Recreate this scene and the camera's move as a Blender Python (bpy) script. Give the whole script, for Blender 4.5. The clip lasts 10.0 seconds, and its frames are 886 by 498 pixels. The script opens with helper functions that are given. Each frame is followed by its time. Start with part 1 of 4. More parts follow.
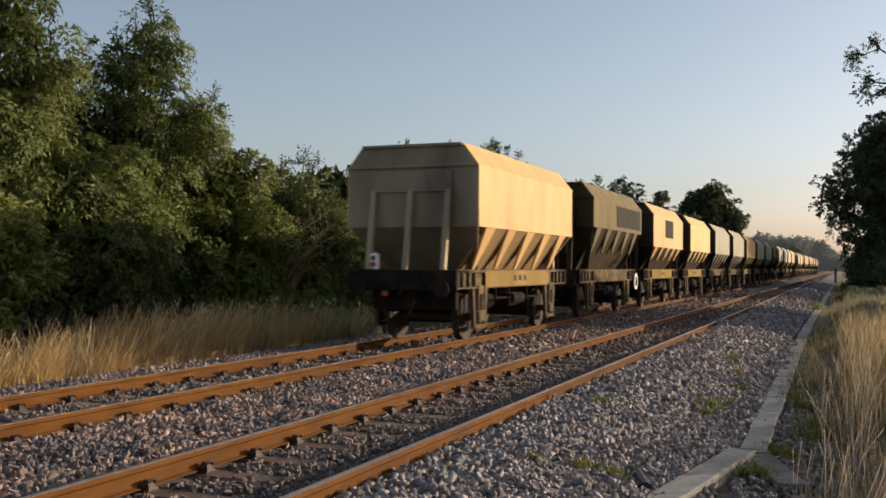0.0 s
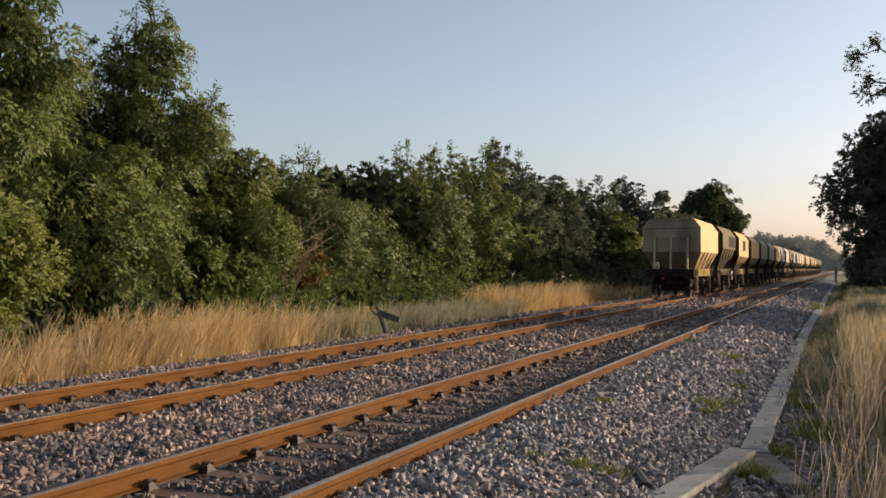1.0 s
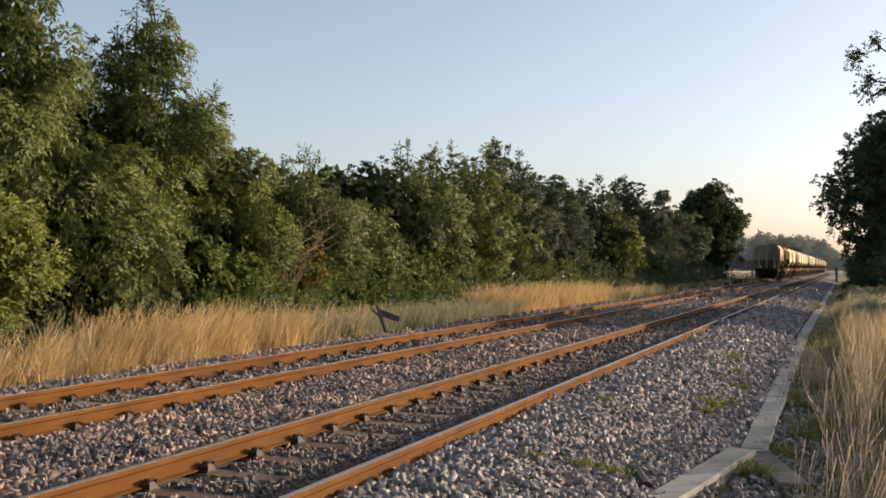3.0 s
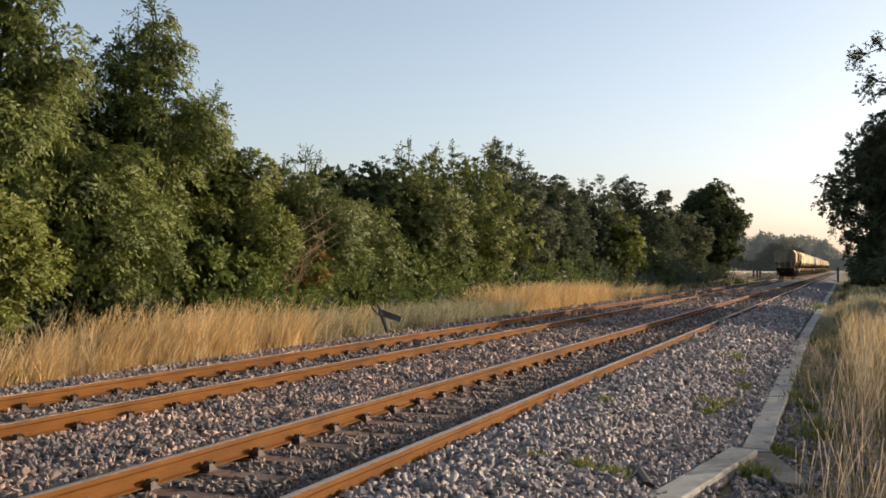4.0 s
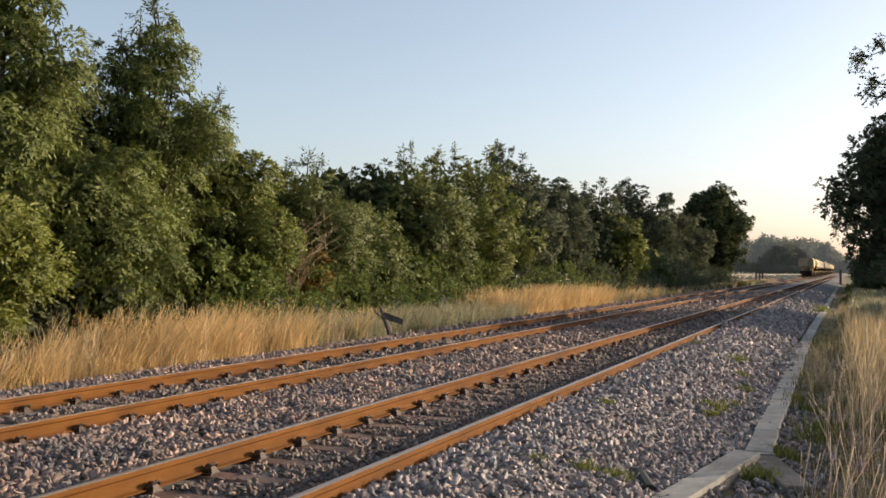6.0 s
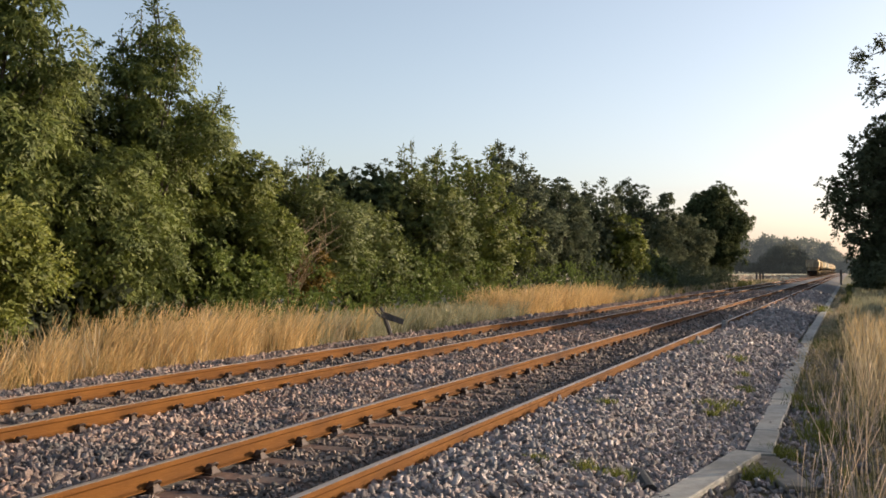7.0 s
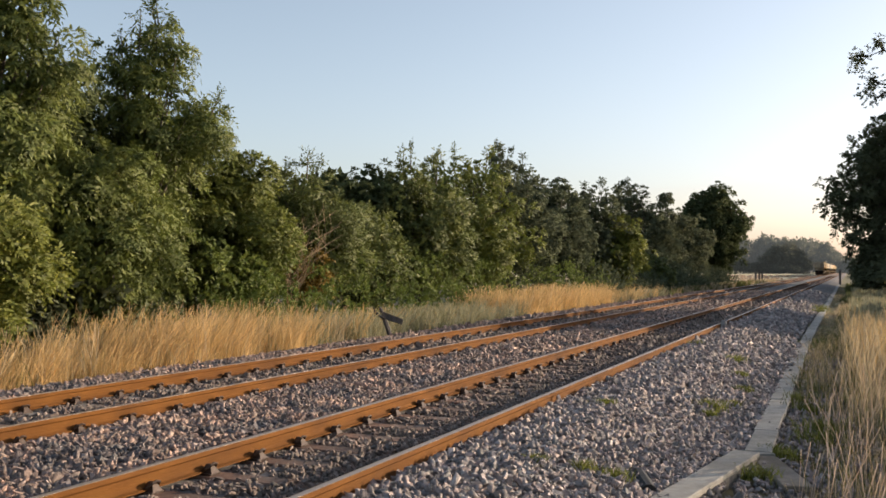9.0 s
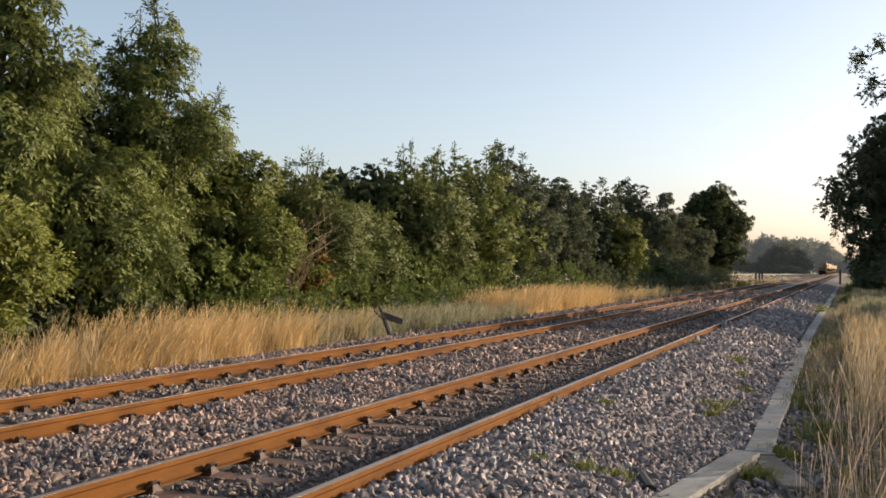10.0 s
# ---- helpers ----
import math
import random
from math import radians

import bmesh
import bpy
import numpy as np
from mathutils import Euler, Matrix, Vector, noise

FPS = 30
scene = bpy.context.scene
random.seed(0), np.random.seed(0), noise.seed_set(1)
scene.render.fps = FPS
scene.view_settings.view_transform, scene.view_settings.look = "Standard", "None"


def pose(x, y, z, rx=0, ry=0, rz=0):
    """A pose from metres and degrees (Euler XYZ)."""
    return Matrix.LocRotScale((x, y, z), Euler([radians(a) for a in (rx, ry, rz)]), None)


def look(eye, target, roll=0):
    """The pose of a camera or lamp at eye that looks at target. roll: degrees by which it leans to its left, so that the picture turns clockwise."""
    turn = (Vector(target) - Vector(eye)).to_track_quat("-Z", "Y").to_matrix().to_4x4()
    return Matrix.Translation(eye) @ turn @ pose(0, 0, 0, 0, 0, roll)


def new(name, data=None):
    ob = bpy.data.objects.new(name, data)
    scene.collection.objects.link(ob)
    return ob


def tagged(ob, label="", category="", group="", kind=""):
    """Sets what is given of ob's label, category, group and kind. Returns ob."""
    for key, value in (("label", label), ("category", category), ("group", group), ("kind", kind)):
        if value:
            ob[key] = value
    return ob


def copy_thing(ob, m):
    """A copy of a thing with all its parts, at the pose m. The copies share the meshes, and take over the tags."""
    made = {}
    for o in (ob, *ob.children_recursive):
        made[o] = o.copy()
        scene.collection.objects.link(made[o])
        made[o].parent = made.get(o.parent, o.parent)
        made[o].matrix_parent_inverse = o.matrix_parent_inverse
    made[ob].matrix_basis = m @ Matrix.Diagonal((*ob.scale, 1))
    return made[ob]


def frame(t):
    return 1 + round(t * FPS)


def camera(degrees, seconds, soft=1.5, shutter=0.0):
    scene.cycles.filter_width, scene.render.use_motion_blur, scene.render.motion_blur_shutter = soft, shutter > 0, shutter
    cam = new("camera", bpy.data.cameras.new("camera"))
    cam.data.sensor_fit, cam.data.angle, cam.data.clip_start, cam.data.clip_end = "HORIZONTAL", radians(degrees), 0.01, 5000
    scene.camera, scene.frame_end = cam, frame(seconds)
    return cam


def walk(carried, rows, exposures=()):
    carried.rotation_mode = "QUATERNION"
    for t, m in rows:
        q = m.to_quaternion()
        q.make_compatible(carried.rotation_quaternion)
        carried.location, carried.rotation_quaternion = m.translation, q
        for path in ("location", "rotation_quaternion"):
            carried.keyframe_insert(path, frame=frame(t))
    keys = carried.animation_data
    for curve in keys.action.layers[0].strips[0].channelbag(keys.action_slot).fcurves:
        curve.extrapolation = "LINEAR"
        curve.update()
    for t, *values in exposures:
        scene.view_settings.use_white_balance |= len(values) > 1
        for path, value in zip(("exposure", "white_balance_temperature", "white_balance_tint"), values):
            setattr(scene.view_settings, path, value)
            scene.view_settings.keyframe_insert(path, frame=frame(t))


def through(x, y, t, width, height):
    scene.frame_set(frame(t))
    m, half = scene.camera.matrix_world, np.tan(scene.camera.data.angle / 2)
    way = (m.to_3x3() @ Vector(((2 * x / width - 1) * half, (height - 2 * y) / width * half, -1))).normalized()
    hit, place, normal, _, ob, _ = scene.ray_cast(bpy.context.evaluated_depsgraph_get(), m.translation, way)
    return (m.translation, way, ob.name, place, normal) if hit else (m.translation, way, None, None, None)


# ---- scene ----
import functools

# ---------------------------------------------------------------- camera
EYE = (0.0, 0.0, 1.482)


def aim(right=0.0, down=0.0):
    """Camera pose; right and down are small turns from the resting aim, in units of 1/1746 radian."""
    yaw = radians(-22.389) + right / 1746
    pitch = radians(1.118) - down / 1746
    d = Vector((math.sin(yaw) * math.cos(pitch), math.cos(yaw) * math.cos(pitch), math.sin(pitch)))
    return look(EYE, Vector(EYE) + d, 0.32)


cam = camera(48.364, 10.0, soft=1.68, shutter=0.12)
walk(cam, [(0.0, aim(7, 3.2)), (1.0, aim(6.4, 3.6)), (2.5, aim(6.2, 4.3)), (3.3, aim(5.0, 4.6)), (4.0, aim(3.3, 4.5)),
           (4.5, aim(2, 4)), (5.0, aim(0.5, 1.6)), (5.5, aim(0, 0)), (6.8, aim(-1.4, 0)), (7.5, aim(-1.3, 0)),
           (8.0, aim(0, 0)), (9.0, aim(0, 0)), (10.0, aim(-0.2, 0))],
     [(0.0, 0.42, 6950, 12), (1.0, 0.60, 7000, 13), (2.5, 0.80, 7050, 13), (4.0, 0.91, 7050, 13), (10.0, 0.96, 7050, 13)])

# ---------------------------------------------------------------- light
SUN_AZ, SUN_EL = radians(50), radians(12)
world = bpy.data.worlds.new("sky")
world.use_nodes = True
scene.world = world
wn = world.node_tree
sky = wn.nodes.new("ShaderNodeTexSky")
sky.sky_type = "NISHITA"
sky.sun_disc = False
sky.sun_elevation, sky.sun_rotation = SUN_EL, SUN_AZ
sky.air_density, sky.dust_density, sky.ozone_density = 0.85, 1.7, 2.4
haze = wn.nodes.new("ShaderNodeHueSaturation")
haze.inputs["Hue"].default_value, haze.inputs["Saturation"].default_value = 0.482, 0.8
wn.links.new(sky.outputs[0], haze.inputs["Color"])
warm = wn.nodes.new("ShaderNodeMix")
warm.data_type, warm.blend_type = "RGBA", "MULTIPLY"
warm.inputs[0].default_value, warm.inputs[7].default_value = 1.0, (1.085, 0.975, 0.98, 1)
wn.links.new(haze.outputs[0], warm.inputs[6])
wn.links.new(warm.outputs[2], wn.nodes["Background"].inputs[0])
wn.nodes["Background"].inputs[1].default_value = 0.137
sun_data = bpy.data.lights.new("sun", "SUN")
sun_data.energy, sun_data.angle, sun_data.color = 4.3, radians(0.6), (1.0, 0.845, 0.645)
sun = new("sun", sun_data)
sun.matrix_world = look((60 * math.sin(SUN_AZ), 60 * math.cos(SUN_AZ), 60 * math.tan(SUN_EL)), (0, 0, 0))


# ---------------------------------------------------------------- materials
def material(name, c1, c2, scale=4.0, rough=0.8, metal=0.0, bump=0.0, bump_scale=40.0, c3=None, spot=0.62, spot_scale=1.0,
             island=None, obj_random=0.0, stretch=None, spec=0.5):
    """Principled material: c1/c2 mixed by fine noise, c3 in large stains, optional variation per loose piece."""
    m = bpy.data.materials.new(name)
    m.use_nodes = True
    nt = m.node_tree
    nd, ln = nt.nodes, nt.links
    b = nd["Principled BSDF"]
    b.inputs["Roughness"].default_value, b.inputs["Metallic"].default_value = rough, metal
    b.inputs["Specular IOR Level"].default_value = spec
    co = nd.new("ShaderNodeTexCoord")
    src = co.outputs["Object"]
    if stretch:
        mp = nd.new("ShaderNodeMapping")
        mp.inputs["Scale"].default_value = stretch
        ln.new(src, mp.inputs[0])
        src = mp.outputs[0]
    n1 = nd.new("ShaderNodeTexNoise")
    n1.inputs["Scale"].default_value, n1.inputs["Detail"].default_value = scale, 6
    ln.new(src, n1.inputs["Vector"])
    mix = nd.new("ShaderNodeMix")
    mix.data_type = "RGBA"
    mix.inputs[6].default_value, mix.inputs[7].default_value = (*c1, 1), (*c2, 1)
    rr = nd.new("ShaderNodeValToRGB")
    rr.color_ramp.elements[0].position, rr.color_ramp.elements[1].position = 0.32, 0.68
    ln.new(n1.outputs[0], rr.inputs[0])
    ln.new(rr.outputs[0], mix.inputs[0])
    col = mix.outputs[2]
    if c3:
        n2 = nd.new("ShaderNodeTexNoise")
        n2.inputs["Scale"].default_value, n2.inputs["Detail"].default_value = spot_scale, 4
        ln.new(src, n2.inputs["Vector"])
        r2 = nd.new("ShaderNodeValToRGB")
        r2.color_ramp.elements[0].position, r2.color_ramp.elements[1].position = spot - 0.1, spot + 0.1
        ln.new(n2.outputs[0], r2.inputs[0])
        mx = nd.new("ShaderNodeMix")
        mx.data_type = "RGBA"
        mx.inputs[7].default_value = (*c3, 1)
        ln.new(r2.outputs[0], mx.inputs[0])
        ln.new(col, mx.inputs[6])
        col = mx.outputs[2]
    if island or obj_random:
        g = nd.new("ShaderNodeNewGeometry") if island else nd.new("ShaderNodeObjectInfo")
        val = g.outputs["Random Per Island"] if island else g.outputs["Random"]
        if island:
            ramp = nd.new("ShaderNodeValToRGB")
            el = ramp.color_ramp.elements
            while len(el) < len(island):
                el.new(0.5)
            for i, c in enumerate(island):
                el[i].position, el[i].color = i / (len(island) - 1), (*c, 1)
            ln.new(val, ramp.inputs[0])
            mx = nd.new("ShaderNodeMix")
            mx.data_type, mx.blend_type = "RGBA", "MULTIPLY"
            mx.inputs[0].default_value = 1.0
            ln.new(col, mx.inputs[6])
            ln.new(ramp.outputs[0], mx.inputs[7])
            col = mx.outputs[2]
        else:
            hs = nd.new("ShaderNodeHueSaturation")
            mr = nd.new("ShaderNodeMapRange")
            mr.inputs[3].default_value, mr.inputs[4].default_value = 1 - obj_random, 1 + obj_random
            ln.new(val, mr.inputs[0])
            ln.new(mr.outputs[0], hs.inputs["Value"])
            ln.new(col, hs.inputs["Color"])
            col = hs.outputs[0]
    ln.new(col, b.inputs["Base Color"])
    if bump:
        n3 = nd.new("ShaderNodeTexNoise")
        n3.inputs["Scale"].default_value, n3.inputs["Detail"].default_value = bump_scale, 5
        ln.new(src, n3.inputs["Vector"])
        bp = nd.new("ShaderNodeBump")
        bp.inputs["Strength"].default_value, bp.inputs["Distance"].default_value = bump, 0.02
        ln.new(n3.outputs[0], bp.inputs["Height"])
        ln.new(bp.outputs[0], b.inputs["Normal"])
    return m


def leafy(name, c1, c2, island, through=0.35, rough=0.6, gloss=0.28):
    """Thin leaf or blade: glossy coat over diffuse, with light coming through."""
    m = material(name, c1, c2, scale=0.7, rough=rough, island=island)
    nt = m.node_tree
    b = nt.nodes["Principled BSDF"]
    out = nt.nodes["Material Output"]
    b.inputs["Specular IOR Level"].default_value = gloss
    tr = nt.nodes.new("ShaderNodeBsdfTranslucent")
    nt.links.new(b.inputs["Base Color"].links[0].from_socket, tr.inputs[0])
    mx = nt.nodes.new("ShaderNodeMixShader")
    mx.inputs[0].default_value = through
    nt.links.new(b.outputs[0], mx.inputs[1])
    nt.links.new(tr.outputs[0], mx.inputs[2])
    nt.links.new(mx.outputs[0], out.inputs[0])
    return m


STONES = [(0.45, 0.44, 0.44), (1.2, 1.02, 0.98), (0.62, 0.66, 0.68), (1.6, 1.36, 1.29), (0.5, 0.5, 0.51), (1.1, 0.9, 0.86), (1.75, 1.64, 1.61), (0.78, 0.78, 0.79), (1.3, 1.13, 1.03)]
M_STONE = material("ballast_stone", (0.20, 0.192, 0.188), (0.295, 0.283, 0.278), scale=25, rough=0.85, spec=0.3, bump=0.5, bump_scale=90, island=STONES)
M_LOOSE = material("loose_stone", (0.17, 0.164, 0.162), (0.26, 0.251, 0.248), scale=25, rough=0.85, spec=0.3, bump=0.5, bump_scale=90, obj_random=0.5)
M_LOOSE_PINK = material("loose_pink_stone", (0.24, 0.19, 0.17), (0.34, 0.27, 0.24), scale=25, rough=0.85, spec=0.3, bump=0.5, bump_scale=90, obj_random=0.35)
M_LOOSE_DARK = material("loose_dark_stone", (0.06, 0.06, 0.062), (0.12, 0.118, 0.12), scale=25, rough=0.85, spec=0.3, bump=0.5, bump_scale=90, obj_random=0.3)
M_STONE_PINK = material("pink_stone", (0.225, 0.175, 0.146), (0.325, 0.258, 0.216), scale=25, rough=0.85, spec=0.3, bump=0.5, bump_scale=90, island=STONES,
                        c3=(0.13, 0.125, 0.125), spot=0.52, spot_scale=1.1)
M_STONE_DARK = material("stained_stone", (0.118, 0.102, 0.09), (0.18, 0.156, 0.138), scale=25, rough=0.9, bump=0.5, bump_scale=90, island=STONES)
M_BED = material("ballast_bed", (0.092, 0.085, 0.082), (0.21, 0.195, 0.188), scale=22, rough=0.95, bump=1.0, bump_scale=18,
                 c3=(0.10, 0.08, 0.065), spot=0.6, spot_scale=0.4)
M_SOIL = material("dry_soil", (0.10, 0.085, 0.045), (0.20, 0.155, 0.075), scale=2.5, rough=1.0, bump=0.8, bump_scale=12,
                  c3=(0.075, 0.10, 0.03), spot=0.55, spot_scale=0.25)
M_RUST = material("rail_rust", (0.090, 0.035, 0.007), (0.128, 0.052, 0.010), scale=9, spec=0.15, rough=0.85, bump=0.25, bump_scale=60,
                  c3=(0.060, 0.025, 0.008), spot=0.6, spot_scale=2.2, stretch=(1, 0.25, 1))
M_HEAD = material("worn_railhead", (0.36, 0.29, 0.24), (0.45, 0.37, 0.31), scale=30, rough=0.45, metal=0.75, stretch=(6, 0.05, 1))
M_SLEEPER_N = material("brown_sleeper", (0.115, 0.060, 0.040), (0.175, 0.096, 0.064), scale=14, rough=0.9, bump=0.4, bump_scale=60,
                       c3=(0.11, 0.08, 0.065), spot=0.58, spot_scale=3, obj_random=0.25)
M_SLEEPER_F = material("concrete_sleeper", (0.22, 0.20, 0.175), (0.30, 0.27, 0.235), scale=14, rough=0.9, bump=0.4, bump_scale=60,
                       c3=(0.17, 0.10, 0.06), spot=0.55, spot_scale=3, obj_random=0.2)
M_BLACK = material("black_plastic", (0.010, 0.010, 0.010), (0.020, 0.019, 0.018), scale=8, rough=0.7, bump=0.2)
M_CLIP = material("clip_steel", (0.026, 0.016, 0.011), (0.055, 0.034, 0.023), scale=40, rough=0.42, metal=0.4, bump=0.2)
M_CONC = material("trough_concrete", (0.245, 0.236, 0.21), (0.345, 0.33, 0.295), scale=9, rough=0.9, bump=0.35, bump_scale=70,
                  c3=(0.20, 0.19, 0.165), spot=0.6, spot_scale=2.2, obj_random=0.14)
# channel below the lids, darker than they are
M_CONC_IN = material("dark_concrete", (0.10, 0.095, 0.085), (0.16, 0.15, 0.13), scale=9, rough=0.95, bump=0.3)
M_CONC_DIRTY = material("earthy_concrete", (0.16, 0.14, 0.115), (0.23, 0.20, 0.165), scale=9, rough=0.95, bump=0.35, bump_scale=70, c3=(0.12, 0.10, 0.075), spot=0.5, spot_scale=3)
M_BARK = material("bark", (0.05, 0.042, 0.033), (0.11, 0.093, 0.075), scale=6, rough=0.95, bump=0.8, bump_scale=25, stretch=(1, 1, 0.25))
M_WOOD_DARK = material("old_grey_wood", (0.05, 0.044, 0.042), (0.11, 0.098, 0.092), scale=10, rough=0.9, bump=0.5, bump_scale=40, stretch=(1, 1, 0.2))
M_STEEL_GREY = material("grey_steel", (0.2, 0.19, 0.185), (0.28, 0.27, 0.26), scale=20, rough=0.6)
M_TWIG = material("dead_twig", (0.17, 0.115, 0.07), (0.26, 0.19, 0.12), scale=10, rough=0.9)
VAR = [(0.6, 0.62, 0.5), (1.0, 1.0, 0.9), (0.8, 0.85, 0.7), (1.3, 1.22, 0.9), (0.72, 0.8, 0.78), (1.15, 1.05, 0.8)]
VAR_SOFT = [(0.75, 0.78, 0.72), (1.0, 1.0, 0.95), (0.85, 0.88, 0.82), (1.15, 1.12, 1.0)]
M_LEAF_OLIVE = leafy("leaf_olive", (0.096, 0.122, 0.033), (0.146, 0.168, 0.048), VAR, 0.3)
M_LEAF_ASH = leafy("leaf_ash", (0.080, 0.107, 0.031), (0.128, 0.153, 0.046), VAR, 0.3)
M_LEAF_YELLOW = leafy("leaf_yellowgreen", (0.112, 0.136, 0.032), (0.168, 0.184, 0.048), VAR, 0.35)
M_LEAF_GREEN = leafy("leaf_green", (0.084, 0.108, 0.038), (0.130, 0.150, 0.055), VAR, 0.3)
M_LEAF_GREY = leafy("leaf_greygreen", (0.075, 0.092, 0.060), (0.108, 0.125, 0.080), VAR_SOFT, 0.3, rough=0.8, gloss=0.1)
M_LEAF_DARK = leafy("leaf_dark", (0.080, 0.094, 0.060), (0.114, 0.128, 0.078), VAR_SOFT, through=0.3, rough=0.8, gloss=0.1)
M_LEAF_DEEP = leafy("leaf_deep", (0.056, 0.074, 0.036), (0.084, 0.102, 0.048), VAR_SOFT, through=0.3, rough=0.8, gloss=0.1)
M_LEAF_NETTLE = leafy("leaf_nettle", (0.095, 0.135, 0.036), (0.145, 0.185, 0.052), VAR, 0.35)
M_LEAF_BROWN = leafy("leaf_mustard", (0.17, 0.11, 0.028), (0.24, 0.165, 0.045), VAR, 0.3)
GVAR = [(0.5, 0.45, 0.4), (1.0, 1.0, 1.0), (1.4, 1.27, 1.1), (0.72, 0.74, 0.65), (1.22, 1.02, 0.82)]
M_STRAW = leafy("dry_grass", (0.45, 0.318, 0.15), (0.60, 0.45, 0.24), GVAR, through=0.4)
M_STRAW_GREY = leafy("bleached_grass", (0.32, 0.268, 0.18), (0.45, 0.38, 0.265), GVAR, through=0.4)
M_GRASS_PALE = leafy("grey_green_grass", (0.225, 0.23, 0.155), (0.325, 0.325, 0.23), GVAR, through=0.4)
M_WEED = leafy("weed_green", (0.11, 0.135, 0.03), (0.17, 0.19, 0.05), GVAR, through=0.4)
M_STALK = leafy("pale_stalk", (0.46, 0.36, 0.30), (0.60, 0.485, 0.41), GVAR, through=0.3)
M_GRASS_GREEN = leafy("green_grass", (0.085, 0.10, 0.034), (0.14, 0.15, 0.055), GVAR, through=0.4)
# backdrop leaves: distance haze put into a paler, greyer colour
M_HAZE = leafy("haze_glow_leaf", (0.095, 0.10, 0.075), (0.135, 0.14, 0.105), VAR_SOFT, through=0.4)
M_HAZE.node_tree.nodes["Principled BSDF"].inputs["Emission Color"].default_value = (0.36, 0.40, 0.44, 1)      # faint glow stands in for sunlit haze before the backdrop
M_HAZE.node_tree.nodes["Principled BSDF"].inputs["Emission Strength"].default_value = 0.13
# same leaves with less of the haze glow
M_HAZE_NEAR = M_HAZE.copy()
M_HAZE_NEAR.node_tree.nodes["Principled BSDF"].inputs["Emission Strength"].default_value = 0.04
M_FIELD = material("stubble", (0.42, 0.36, 0.23), (0.54, 0.47, 0.32), scale=0.8, rough=1.0, bump=0.6, bump_scale=6, c3=(0.24, 0.24, 0.11), spot=0.55, spot_scale=0.04)


# ---------------------------------------------------------------- mesh helpers
def np_mesh(name, verts, faces, mat, smooth=False):
    """A mesh from arrays: verts (n, 3) and faces (m, k)."""
    me = bpy.data.meshes.new(name)
    verts, faces = np.asarray(verts, np.float32), np.asarray(faces, np.int32)
    me.vertices.add(len(verts))
    me.vertices.foreach_set("co", verts.ravel())
    k = faces.shape[1]
    me.loops.add(faces.size)
    me.loops.foreach_set("vertex_index", faces.ravel())
    me.polygons.add(len(faces))
    me.polygons.foreach_set("loop_start", np.arange(len(faces), dtype=np.int32) * k)
    me.polygons.foreach_set("loop_total", np.full(len(faces), k, np.int32))
    me.polygons.foreach_set("use_smooth", np.full(len(faces), smooth))
    me.update(calc_edges=True)
    me.materials.append(mat)
    return me


def part(name, bm, mat, parent=None, label="", m=None):
    """One mesh object out of a bmesh, under a thing or a part."""
    me = bpy.data.meshes.new(name)
    bmesh.ops.recalc_face_normals(bm, faces=bm.faces)
    bm.to_mesh(me)
    bm.free()
    me.materials.append(mat)
    ob = new(name, me)
    if parent:
        ob.parent = parent
    if m:
        ob.matrix_local = m
    return tagged(ob, label) if label else ob


def box(bm, lo, hi, bevel=0.0):
    r = bmesh.ops.create_cube(bm, size=1.0)
    lo, hi = Vector(lo), Vector(hi)
    for v in r["verts"]:
        v.co = Vector([(lo[i] + hi[i]) / 2 + v.co[i] * (hi[i] - lo[i]) for i in range(3)])
    if bevel:
        es = list({e for v in r["verts"] for e in v.link_edges})
        bmesh.ops.bevel(bm, geom=es, offset=bevel, segments=1, affect="EDGES")
    return bm


def prism(bm, pts, a, b, axis=1):
    """Closed outline pts (two coordinates) pushed from a to b along the axis."""
    def put(p, s):
        c = list(p)
        c.insert(axis, s)
        return bm.verts.new(c)
    v0, v1 = [put(p, a) for p in pts], [put(p, b) for p in pts]
    n = len(pts)
    bm.faces.new(v0)
    bm.faces.new(v1[::-1])
    for i in range(n):
        bm.faces.new((v0[i], v0[(i + 1) % n], v1[(i + 1) % n], v1[i]))
    return bm


def tube(bm, pts, radii, seg=6):
    """Tapered round bar through points."""
    rings = []
    for i, p in enumerate(pts):
        p = Vector(p)
        d = (Vector(pts[min(i + 1, len(pts) - 1)]) - Vector(pts[max(i - 1, 0)])).normalized()
        q = d.to_track_quat("Z", "Y")
        r = radii[i] if isinstance(radii, (list, tuple)) else radii
        rings.append([bm.verts.new(p + q @ Vector((r * math.cos(6.2832 * k / seg), r * math.sin(6.2832 * k / seg), 0))) for k in range(seg)])
    for a, b in zip(rings, rings[1:]):
        for k in range(seg):
            bm.faces.new((a[k], a[(k + 1) % seg], b[(k + 1) % seg], b[k]))
    bm.faces.new(rings[0][::-1])
    bm.faces.new(rings[-1])
    return bm


def hexa(bm, c):
    """Solid from eight corners: four below, four above, in the same order round."""
    v = [bm.verts.new(p) for p in c]
    for f in ((3, 2, 1, 0), (4, 5, 6, 7), (0, 1, 5, 4), (1, 2, 6, 5), (2, 3, 7, 6), (3, 0, 4, 7)):
        bm.faces.new([v[i] for i in f])
    return bm


def empty(name, m=None):
    e = new(name)
    if m:
        e.matrix_world = m
    return e


# ---------------------------------------------------------------- ground
RAILS = (-8.695, -7.19, -4.822, -3.317)


